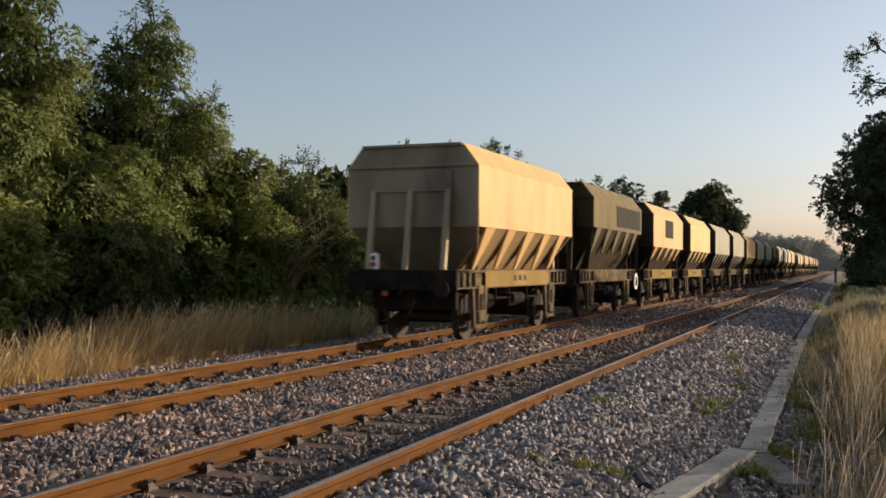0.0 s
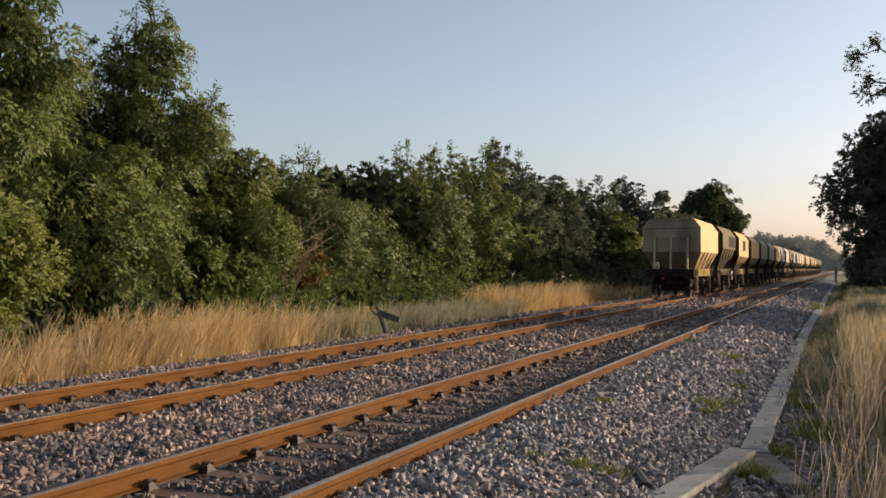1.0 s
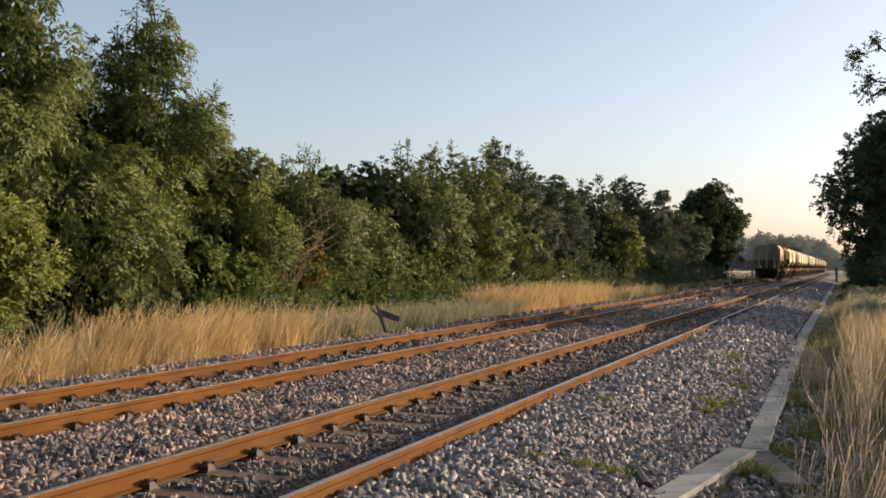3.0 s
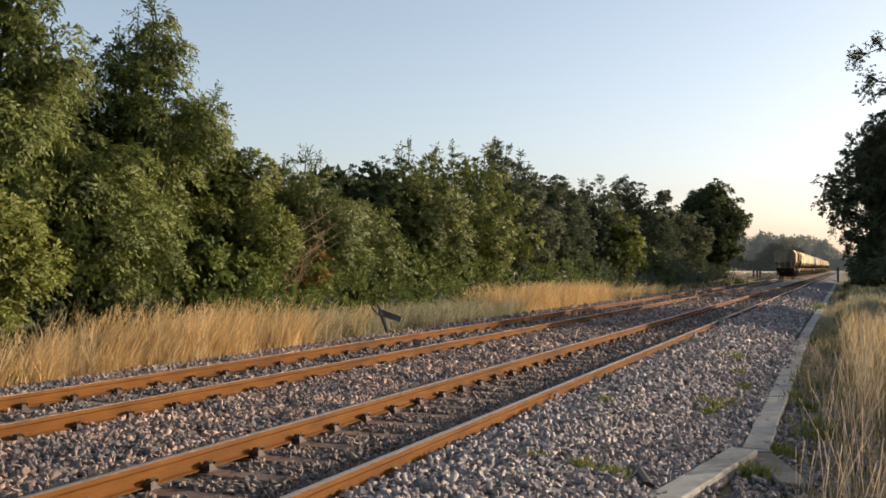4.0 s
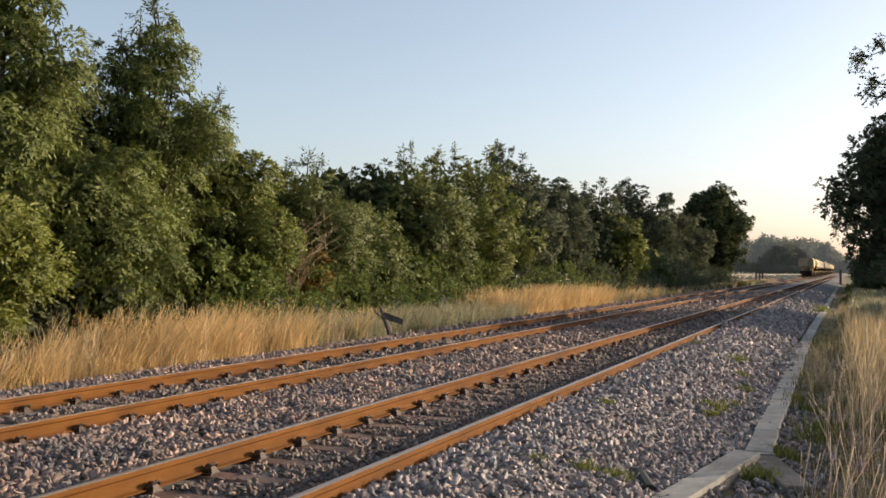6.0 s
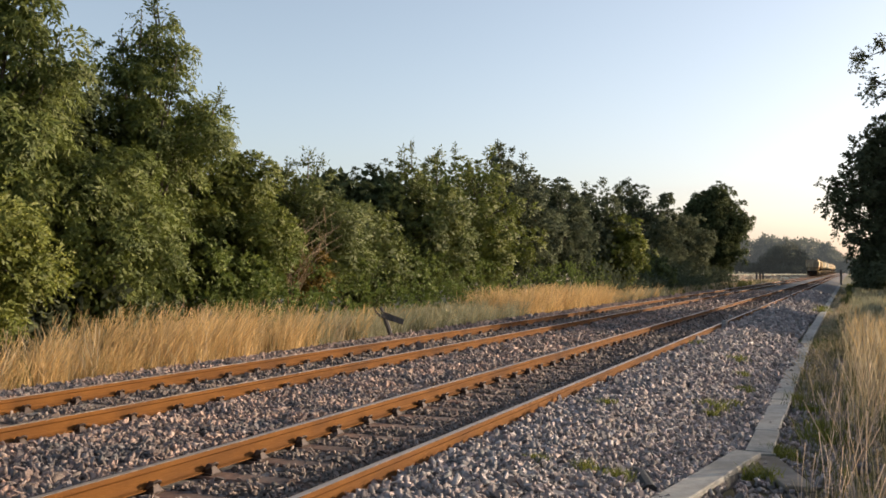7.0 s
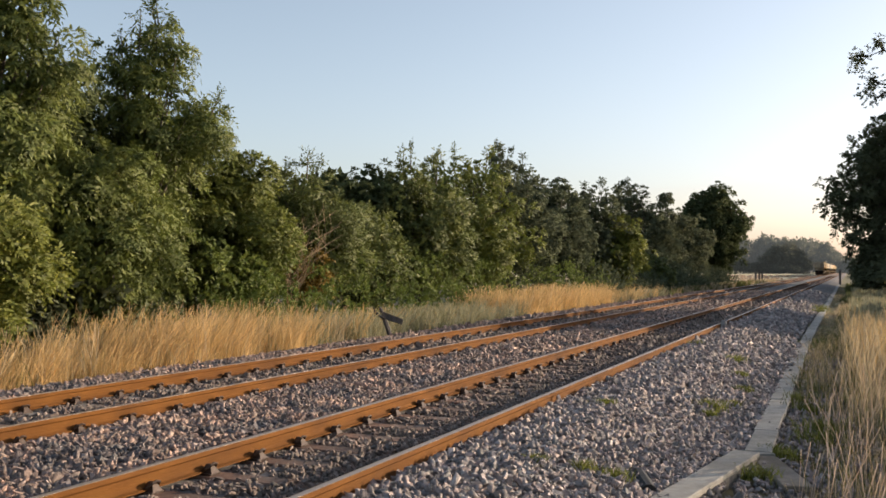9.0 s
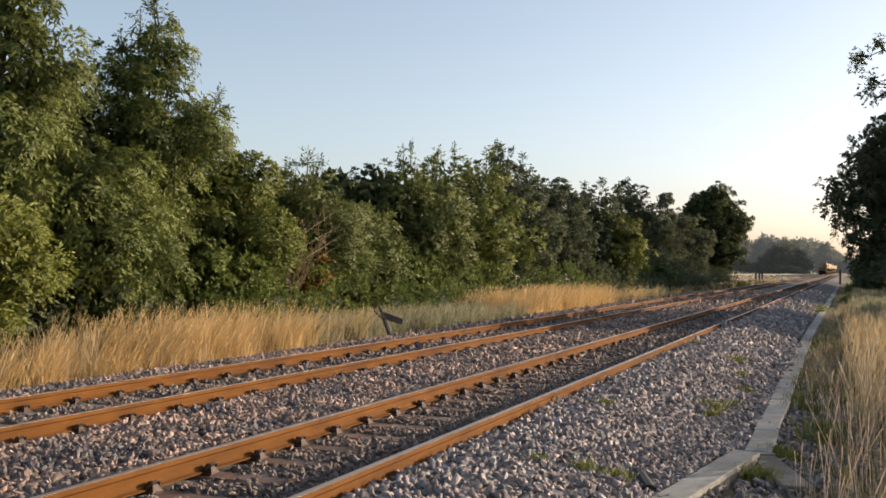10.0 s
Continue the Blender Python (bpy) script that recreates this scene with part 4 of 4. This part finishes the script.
    # mostly hidden behind the oak; added to put the distant wagons in shade
    for k2, (x, y, h) in enumerate(((8.3, 100, 9.5), (8.0, 106, 10.5), (7.8, 112, 9.5), (7.6, 118, 10), (7.2, 131, 9.5), (5.6, 160, 8.5), (10, 235, 9.0), (11, 275, 11.5), (10.5, 295, 11.5), (11, 320, 12), (11, 345, 11.5), (11, 375, 12), (11, 420, 12))):
        T("tree", x, y, h, 6.0, M_LEAF_DARK, 70 + k2, 0.480, 95, 93, 0.03, label="dark green tree beside the line that shades the wagons", group=g)


def far_land():
    rng = np.random.default_rng(60)

    def wood(name, pts, per, size, rad, mat, label):
        C, R = [], []
        for x, y, w, h, n in pts:
            u = rng.normal(size=(n, 3))
            u /= np.linalg.norm(u, axis=1, keepdims=True)
            u *= rng.uniform(0.5, 1, (n, 1)) ** 0.5
            C.append(np.stack([x + u[:, 0] * w, y + u[:, 1] * w, h * 0.5 + u[:, 2] * h * 0.48], -1))
            R.append(np.full(n, rad))
        V, F = leaf_cloud(rng, np.concatenate(C), np.concatenate(R), per, size, 0.1)
        tagged(new(name, np_mesh(name, V, F, mat)), label, "woodland", kind="structure" if name == "backdrop" else "stuff")
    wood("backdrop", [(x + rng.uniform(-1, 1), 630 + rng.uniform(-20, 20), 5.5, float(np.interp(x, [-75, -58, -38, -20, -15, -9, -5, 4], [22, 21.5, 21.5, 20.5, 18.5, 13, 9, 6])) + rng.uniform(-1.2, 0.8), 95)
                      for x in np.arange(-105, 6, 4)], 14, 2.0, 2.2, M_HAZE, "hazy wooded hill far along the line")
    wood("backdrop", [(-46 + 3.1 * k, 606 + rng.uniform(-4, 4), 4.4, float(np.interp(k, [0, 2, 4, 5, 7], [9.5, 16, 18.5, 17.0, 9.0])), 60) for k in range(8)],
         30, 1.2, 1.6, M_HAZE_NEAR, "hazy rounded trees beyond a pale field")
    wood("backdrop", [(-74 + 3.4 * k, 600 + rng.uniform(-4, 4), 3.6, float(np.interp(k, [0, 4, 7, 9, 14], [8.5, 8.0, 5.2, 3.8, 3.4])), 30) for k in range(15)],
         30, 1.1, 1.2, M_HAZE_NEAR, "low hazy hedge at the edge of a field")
    f = strip("field", list(np.arange(-150, -13, 4.5)) + [-13.2], list(np.arange(172, 596, 12)), M_FIELD, 0.02)
    tagged(f, "pale stubble field beyond the hedgerow's end", "field", kind="structure")
    grass("field_grass", [(-60, -13, 175, 420, 1.1, 0.4, 0.36)], M_STALK, 61, "pale dry field beyond the hedgerow")


def small_things():
    # broken sign post
    s = tagged(empty("broken_post", pose(-10.55, 22.3, -0.34, 0, 0, 25)), "leaning weathered post with a broken board", "post")
    bm = bmesh.new()
    tube(bm, [(0.02, 0, -0.1), (-0.10, 0, 0.30), (-0.21, 0, 0.60), (-0.31, 0, 0.86)], [0.065, 0.06, 0.058, 0.03], 7)
    part("post", bm, M_WOOD_DARK, s)
    bm = bmesh.new()
    tube(bm, [(-0.17, -0.02, 0.56), (-0.33, -0.04, 0.64), (-0.42, -0.04, 0.72), (-0.47, -0.04, 0.84)], [0.045, 0.035, 0.026, 0.014], 6)
    part("prong", bm, M_WOOD_DARK, s)
    bm = bmesh.new()
    hexa(bm, [(-0.16, -0.10, 0.54), (0.25, -0.10, 0.41), (0.25, -0.07, 0.41), (-0.16, -0.07, 0.54),
              (-0.26, -0.10, 0.75), (0.28, -0.10, 0.55), (0.28, -0.07, 0.55), (-0.26, -0.07, 0.75)])
    bmesh.ops.bevel(bm, geom=list(bm.edges), offset=0.006, segments=1, affect="EDGES")
    part("board", bm, M_WOOD_DARK, s)
    for x, y, h in ((-14.1, 168, 1.8), (-13.6, 168.6, 1.7), (-13.2, 169.2, 1.9), (-1.15, 143, 2.1)):
        bm = bmesh.new()
        box(bm, (-0.14, -0.14, 0), (0.14, 0.14, h), 0.02)
        p = tagged(part("marker_post", bm, M_WOOD_DARK), "dark wooden post beside the line", "post", "posts beside the line")
        p.location = (x, y, level(x) - 0.1)
    p = tagged(empty("drain_pipe"), "short black pipe end half buried in ballast", "pipe")
    bm = bmesh.new()
    tube(bm, [(-1.90, 9.05, -0.36), (-1.70, 8.6, -0.315), (-1.53, 8.2, -0.36)], [0.06, 0.075, 0.075], 10)
    part("pipe", bm, M_BLACK, p)
    # lubricator box clamped to the rail
    d = tagged(empty("rail_device", pose(-3.17, 28.2, -0.15)), "small grey box clamped to the rail", "track device")
    bm = bmesh.new()
    box(bm, (-0.10, -0.2, 0.0), (0.03, 0.2, 0.24), 0.015)
    part("case", bm, M_STEEL_GREY, d)
    bm = bmesh.new()
    tube(bm, [(0.0, 0.0, 0.2), (-0.10, 0.05, 0.34), (-0.2, 0.1, 0.46)], 0.022)
    part("pipe", bm, M_CLIP, d)
    bm = bmesh.new()
    tube(bm, [(-0.02, 0.0, 0.2), (0.12, -0.05, 0.34)], 0.022)
    box(bm, (0.08, -0.1, 0.32), (0.18, 0.0, 0.38), 0.01)
    part("lever", bm, M_STEEL_GREY, d, "pale grey lever")


# ---------------------------------------------------------------- train
def paint(name, c1, c2, c3, spec=0.4, rough=0.7):
    return material(name, c1, c2, scale=1.6, rough=rough, bump=0.12, bump_scale=30, c3=c3, spot=0.64, spot_scale=0.8, stretch=(1, 1, 0.35), spec=spec)


P_CREAM = paint("cream_paint", (0.49, 0.30, 0.115), (0.60, 0.385, 0.165), (0.36, 0.205, 0.075))
P_YELLOW = paint("ochre_paint", (0.50, 0.34, 0.13), (0.58, 0.41, 0.17), (0.36, 0.25, 0.11))
P_GREY = paint("grey_paint", (0.26, 0.24, 0.175), (0.34, 0.315, 0.23), (0.15, 0.135, 0.095))
P_DARK = paint("brown_grey_paint", (0.14, 0.112, 0.066), (0.22, 0.175, 0.10), (0.08, 0.066, 0.043), 0.1, 0.85)
M_UNDER = material("underframe", (0.014, 0.011, 0.010), (0.030, 0.024, 0.020), scale=6, rough=0.85, bump=0.3, c3=(0.045, 0.032, 0.022), spot=0.62, spot_scale=2, spec=0.05)
M_GEAR = material("dusty_gear", (0.06, 0.046, 0.032), (0.13, 0.10, 0.068), scale=8, rough=0.85, bump=0.3, c3=(0.19, 0.13, 0.07), spot=0.6, spot_scale=3, spec=0.05)
M_WHEEL = material("wheel_steel", (0.035, 0.024, 0.018), (0.06, 0.04, 0.028), scale=12, rough=0.7, spec=0.2)
M_PANEL = material("dark_panel", (0.045, 0.042, 0.036), (0.065, 0.06, 0.052), scale=5, rough=0.9, spec=0.05)
M_WHITE = material("lamp_white", (0.75, 0.73, 0.70), (0.82, 0.80, 0.77), rough=0.5)
M_RED = material("lamp_red", (0.35, 0.03, 0.02), (0.45, 0.05, 0.03), rough=0.3)


def wagon(name, skin, label, panel=None, sheet=2.26, last=False):
    """Two-axle hopper wagon; local y along the line, z = 0 on the rails."""
    w = tagged(empty(name), label, "hopper wagon", "wagons of the stone train")
    T = 0.03
    A, B, E = 1.42, 1.08, 3.5          # half widths of body and top rim, half length
    zb, zl, zt, zd = sheet, 3.46, 3.90, 1.42
    for s in (1, -1):
        bm = bmesh.new()
        o = [(s * A, zb), (s * A, zl), (s * B, zt), (s * (B - T), zt), (s * (A - T), zl - 0.01), (s * (A - T), zb)]
        prism(bm, o, -E, E)
        part("side_sheet", bm, skin, w)
        bm = bmesh.new()
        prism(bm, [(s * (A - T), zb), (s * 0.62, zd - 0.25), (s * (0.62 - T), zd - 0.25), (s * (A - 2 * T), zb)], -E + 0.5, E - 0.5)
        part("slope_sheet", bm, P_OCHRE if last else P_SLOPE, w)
        for y in (-2.75, -1.4, -0.05, 1.3, 2.6):
            bm = bmesh.new()
            g = 0.0 if last else 0.42       # share of the slope left bare below the gusset
            xg, zg = 0.98 + (A - 0.1 - 0.98) * g, zd + (zb - zd) * g
            hexa(bm, [(s * xg, y - 0.04, zg), (s * (xg + 0.04), y - 0.04, zg), (s * (xg + 0.04), y + 0.06, zg), (s * xg, y + 0.06, zg),
                      (s * (A - 0.10), y - 0.26, zb - 0.002), (s * (A - 0.015), y - 0.26, zb - 0.002), (s * (A - 0.015), y + 0.30, zb - 0.002), (s * (A - 0.10), y + 0.30, zb - 0.002)])
            part("gusset", bm, skin, w)
        bm = bmesh.new()
        box(bm, (min(s * 1.0, s * 1.12), -3.92, 1.36), (max(s * 1.0, s * 1.12), 3.92, 1.42), 0.008)
        box(bm, (min(s * 1.0, s * 1.06), -3.92, 1.08), (max(s * 1.0, s * 1.06), 3.92, 1.36))
        box(bm, (min(s * 1.0, s * 1.12), -3.92, 1.04), (max(s * 1.0, s * 1.12), 3.92, 1.08), 0.008)
        for y in (-3.86, -3.52, -3.18, -2.85, 2.85, 3.18, 3.52, 3.86):
            box(bm, (min(s * 1.05, s * 1.12), y - 0.03, 1.08), (max(s * 1.05, s * 1.12), y + 0.03, 1.36))
        part("solebar", bm, M_GEAR, w)
        bm = bmesh.new()
        box(bm, (min(s * 1.115, s * 1.135), -2.3, 1.06), (max(s * 1.115, s * 1.135), 2.3, 1.40), 0.006)
        sp = part("side_plate", bm, P_PLATE if skin in (P_CREAM, P_YELLOW) else M_GEAR, w, "dusty side plate")
        for y, k in ((-0.42, 0.14), (-0.1, 0.2), (0.3, 0.14)):
            bm = box(bmesh.new(), (min(s * 1.134, s * 1.14), y, 1.18), (max(s * 1.134, s * 1.14), y + k, 1.30))
            part("letter_bar", bm, M_PANEL, sp)
        for y in (-2.55, 2.55):
            bm = bmesh.new()
            for q in (-0.42, 0.34):
                hexa(bm, [(s * 1.02, y + q * 0.75, 0.28), (s * 1.10, y + q * 0.75, 0.28), (s * 1.10, y + q * 0.75 + 0.1, 0.28), (s * 1.02, y + q * 0.75 + 0.1, 0.28),
                          (s * 1.02, y + q, 1.04), (s * 1.10, y + q, 1.04), (s * 1.10, y + q + 0.12, 1.04), (s * 1.02, y + q + 0.12, 1.04)])
            box(bm, (min(s * 1.02, s * 1.16), y - 0.20, 0.36), (max(s * 1.02, s * 1.16), y + 0.20, 0.60), 0.03)
            box(bm, (min(s * 1.02, s * 1.12), y - 0.34, 0.24), (max(s * 1.02, s * 1.12), y + 0.34, 0.32), 0.01)
            tube(bm, [(s * 1.08, y - 0.1, 0.6), (s * 1.08, y - 0.1, 1.0)], 0.06, 8)
            tube(bm, [(s * 1.08, y + 0.12, 0.6), (s * 1.08, y + 0.12, 1.0)], 0.06, 8)
            box(bm, (min(s * 1.0, s * 1.14), y - 0.16, 0.92), (max(s * 1.0, s * 1.14), y + 0.16, 1.10), 0.01)
            part("axle_guard", bm, M_GEAR, w)
    for s in (1, -1):
        y = s * E
        bm = bmesh.new()
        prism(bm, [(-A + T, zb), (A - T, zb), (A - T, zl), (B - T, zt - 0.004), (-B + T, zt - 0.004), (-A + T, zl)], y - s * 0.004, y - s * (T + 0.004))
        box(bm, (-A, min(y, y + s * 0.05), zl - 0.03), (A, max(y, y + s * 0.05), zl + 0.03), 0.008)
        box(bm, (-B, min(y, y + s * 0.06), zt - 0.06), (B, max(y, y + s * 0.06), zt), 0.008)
        part("end_plate", bm, P_DIRTY_SHADED if last else P_SLOPE, w, "end plate brown with dirt and painted-in shade")
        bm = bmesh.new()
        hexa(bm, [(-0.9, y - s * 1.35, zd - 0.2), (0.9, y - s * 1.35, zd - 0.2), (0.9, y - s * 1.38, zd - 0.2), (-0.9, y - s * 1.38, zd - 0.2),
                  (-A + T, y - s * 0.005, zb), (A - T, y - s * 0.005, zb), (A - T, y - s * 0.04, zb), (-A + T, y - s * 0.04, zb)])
        part("end_slope", bm, P_DIRTY_SHADED if last else P_SLOPE, w)
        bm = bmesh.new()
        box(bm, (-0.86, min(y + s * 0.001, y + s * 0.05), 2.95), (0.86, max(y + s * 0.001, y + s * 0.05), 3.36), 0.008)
        part("end_beam", bm, P_DIRTY_SHADED if last else P_SLOPE, w)
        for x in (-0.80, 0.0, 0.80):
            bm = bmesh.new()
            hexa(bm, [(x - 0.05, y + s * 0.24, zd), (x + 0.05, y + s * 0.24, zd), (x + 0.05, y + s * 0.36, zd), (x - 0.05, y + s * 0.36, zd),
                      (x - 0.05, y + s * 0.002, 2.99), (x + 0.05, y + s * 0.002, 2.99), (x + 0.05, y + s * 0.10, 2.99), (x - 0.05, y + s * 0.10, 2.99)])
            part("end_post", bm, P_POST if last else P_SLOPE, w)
        bm = bmesh.new()
        yy = y + s * 0.36
        box(bm, (-1.14, min(yy, yy + s * 0.10), 1.02), (1.14, max(yy, yy + s * 0.10), 1.415), 0.012)
        box(bm, (-1.14, min(yy, y - s * 0.3), 1.37), (1.14, max(yy, y - s * 0.3), 1.41))
        part("headstock", bm, M_UNDER, w)
        for x in (-0.87, 0.87):
            bm = bmesh.new()
            tube(bm, [(x, yy + s * 0.08, 1.06), (x, yy + s * 0.22, 1.06)], 0.10, 10)
            tube(bm, [(x, yy + s * 0.21, 1.06), (x, yy + s * 0.25, 1.06)], 0.17, 16)
            part("buffer", bm, M_UNDER, w)
        bm = bmesh.new()
        tube(bm, [(0, yy + s * 0.08, 1.02), (0, yy + s * 0.2, 0.94), (0, yy + s * 0.2, 0.7)], 0.035, 6)
        tube(bm, [(0.25, yy + s * 0.08, 1.02), (0.28, yy + s * 0.18, 0.8), (0.2, yy + s * 0.2, 0.55)], 0.025, 6)
        part("coupling", bm, M_UNDER, w)
        bm = tube(bmesh.new(), [(-0.32, yy + s * 0.09, 1.0), (-0.34, yy + s * 0.19, 0.88), (-0.36, yy + s * 0.17, 0.62), (-0.3, yy + s * 0.12, 0.5)], 0.03, 6)
        hose = part("brake_hose", bm, M_UNDER, w)
        part("cock", box(bmesh.new(), (-0.38, min(yy + s * 0.11, yy + s * 0.2), 0.9), (-0.27, max(yy + s * 0.11, yy + s * 0.2), 1.0), 0.015), M_RED, hose, "dull red brake cock")
    bm = bmesh.new()
    box(bm, (-0.62, -2.2, 1.02), (0.62, 2.2, 1.20))
    for y in (-1.1, 1.1):
        hexa(bm, [(-0.35, y - 0.35, 0.55), (0.35, y - 0.35, 0.55), (0.35, y + 0.35, 0.55), (-0.35, y + 0.35, 0.55),
                  (-0.6, y - 0.9, 1.1), (0.6, y - 0.9, 1.1), (0.6, y + 0.9, 1.1), (-0.6, y + 0.9, 1.1)])
    box(bm, (-0.5, -3.85, 1.05), (-0.35, 3.85, 1.3))
    box(bm, (0.35, -3.85, 1.05), (0.5, 3.85, 1.3))
    part("chute", bm, M_UNDER, w)
    part("brake_rod", box(bmesh.new(), (-0.72, -1.9, 0.48), (-0.64, 1.9, 1.04)), M_UNDER, w)
    for y in (-3.3, 3.3):
        part("cross_beam", box(bmesh.new(), (-0.9, y - 0.08, 0.62), (0.9, y + 0.08, 1.06), 0.01), M_UNDER, w)
    for y in (-2.0, 2.0):
        part("brake_beam", box(bmesh.new(), (-0.72, y - 0.05, 0.3), (0.72, y + 0.05, 0.75), 0.01), M_UNDER, w)
    for y in (-0.9, 0.95):
        part("air_tank", tube(bmesh.new(), [(0.55, y - 0.4, 0.72), (0.55, y + 0.4, 0.72)], 0.17, 12), M_UNDER, w)
    bm = bmesh.new()
    for y, z in ((-1.5, 0.75), (-0.6, 0.62), (0.7, 0.7), (1.5, 0.8)):
        tube(bm, [(1.06, y, 1.06), (1.06, y + 0.05, z)], 0.03, 6)
    tube(bm, [(1.0, -1.9, 0.82), (1.0, 1.9, 0.78)], 0.025, 6)
    tube(bm, [(0.98, -0.3, 0.78), (0.98, 0.5, 0.78)], 0.13, 10)
    part("brake_gear", bm, M_UNDER, w)
    for y in (-2.55, 2.55):
        bm = bmesh.new()
        for s in (1, -1):
            tube(bm, [(s * 0.69, 0, 0), (s * 0.80, 0, 0)], 0.455, 24)
            tube(bm, [(s * 0.665, 0, 0), (s * 0.692, 0, 0)], 0.485, 24)
        tube(bm, [(-1.08, 0, 0), (1.08, 0, 0)], 0.08, 10)
        part("wheelset", bm, M_WHEEL, w, "", pose(0, y, 0.46))
    bm = bmesh.new()
    for x in (0.98, 1.22):
        tube(bm, [(x, E + 0.25, 1.4), (x, E + 0.10, 3.4)], 0.018, 5)
    for k in range(7):
        tube(bm, [(0.98, E + 0.24 - k * 0.02, 1.6 + k * 0.28), (1.22, E + 0.24 - k * 0.02, 1.6 + k * 0.28)], 0.014, 5)
    part("ladder", bm, M_UNDER, w)
    if panel:
        y0, y1, z0, z1 = panel
        bm = bmesh.new()
        box(bm, (A + 0.001, y0, z0), (A + 0.012, y1, z1), 0.003)
        part("panel", bm, M_PANEL, w, "dark rectangular painted panel")
    if skin == P_DARK:
        hw = part("hand_wheel", tube(bmesh.new(), [(1.16, 3.75, 1.0), (1.19, 3.75, 1.0)], 0.29, 20), M_WHITE, w, "white-painted handbrake wheel")
        part("hub", tube(bmesh.new(), [(1.18, 3.75, 1.0), (1.20, 3.75, 1.0)], 0.17, 16), M_UNDER, hw)
    return w


# one brown for the wagon end: road dirt plus the shade of its unlit face
P_DIRTY_SHADED = paint("dirt_and_shade_on_paint", (0.22, 0.175, 0.12), (0.34, 0.275, 0.19), (0.13, 0.10, 0.07))
# near-black: grime, with the shade of down-facing sheets and ends painted in
P_SLOPE = paint("shaded_grimy_slope", (0.042, 0.033, 0.022), (0.072, 0.056, 0.036), (0.022, 0.017, 0.012), 0.05, 0.95)
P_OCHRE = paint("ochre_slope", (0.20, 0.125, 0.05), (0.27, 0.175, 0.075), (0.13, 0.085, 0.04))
P_PLATE = paint("ochre_plate", (0.21, 0.145, 0.055), (0.29, 0.20, 0.08), (0.12, 0.08, 0.036), 0.05, 0.95)
# end posts: body paint dulled by the same dirt and shade
P_POST = paint("post_paint", (0.34, 0.26, 0.15), (0.44, 0.34, 0.20), (0.25, 0.19, 0.12))
TRACK_X = (RAILS[0] + RAILS[1]) / 2
PITCH, TAIL0, SPEED = 9.4, 21.35, 31.55
WAGONS = []


def train():
    cream = wagon("hopper_wagon", P_CREAM, "cream-painted two-axle stone hopper wagon, dusty, last of the train", last=True)
    lamp = part("tail_lamp", box(bmesh.new(), (-0.085, -0.07, 0), (0.085, 0.07, 0.32), 0.03), M_WHITE, cream, "white tail lamp case", pose(-0.62, -3.88, 1.415))
    part("lens", tube(bmesh.new(), [(0, -0.065, 0.10), (0, -0.09, 0.10)], 0.06, 12), M_RED, lamp, "red lamp lens")
    part("opening", tube(bmesh.new(), [(0, -0.065, 0.225), (0, -0.08, 0.225)], 0.05, 12), M_PANEL, lamp)
    WAGONS.append(cream)
    kinds = {}
    plan = ["dark", "window", "yellow", "grey", "grey", "yellow", "grey", "grey", "dark", "grey", "grey", "grey", "cream", "dark", "grey", "cream", "dark",
            "grey", "cream", "dark", "cream", "grey", "dark", "cream", "dark", "cream", "grey", "dark"]
    for k in plan:
        if k in kinds:
            WAGONS.append(copy_thing(kinds[k], pose(0, 0, 0)))
            continue
        if k == "dark":
            o = wagon("hopper_wagon", P_DARK, "dirty brown-grey stone hopper wagon with a dark panel", (-0.5, 3.2, 2.74, 3.38), 2.62)
        elif k == "window":
            o = wagon("hopper_wagon", P_CREAM, "cream stone hopper wagon with a dark square panel", (-1.0, 0.9, 2.66, 3.36))
        elif k == "yellow":
            o = wagon("hopper_wagon", P_YELLOW, "ochre-yellow two-axle stone hopper wagon")
        elif k == "cream":
            o = wagon("hopper_wagon", P_CREAM, "cream two-axle stone hopper wagon in the rake")
        else:
            o = wagon("hopper_wagon", P_GREY, "grey two-axle stone hopper wagon")
        kinds[k] = o
        WAGONS.append(o)


def motions():
    """The train runs away along the far track at a steady speed."""
    for i, t in enumerate(TUFTS):
        x, y, z = t.location
        ph = i * 0.9
        walk(t, [(0.5 * k, pose(x, y, z, 1.5 + 2.5 * math.sin(1.9 * 0.5 * k + ph), 2.0 + 3.5 * math.sin(2.3 * 0.5 * k + ph), 0)) for k in range(21)])
    for i, w in enumerate(WAGONS):
        y = TAIL0 + PITCH * i
        walk(w, [(t, pose(TRACK_X, y + SPEED * t, 0)) for t in (0.0, 2.5, 5.0, 7.5, 10.0)])


# ---------------------------------------------------------------- build
bed = ground()
for rx in RAILS:
    rail(rx)
right_trees()
hedge_trees()
far_land()
left_verge()
right_verge()
cable_trough()
small_things()
train()
track(RAILS[2], RAILS[3], 5.93, 0.698, M_SLEEPER_N, "brown-stained sleeper flush with the ballast", 60, 420, "sleepers of the near track")
track(RAILS[0], RAILS[1], 7.75, 0.78, M_SLEEPER_F, "grey sleeper under the far track", 56, 380, "sleepers of the far track")
ballast_stones()
loose_stones(bed)
motions()
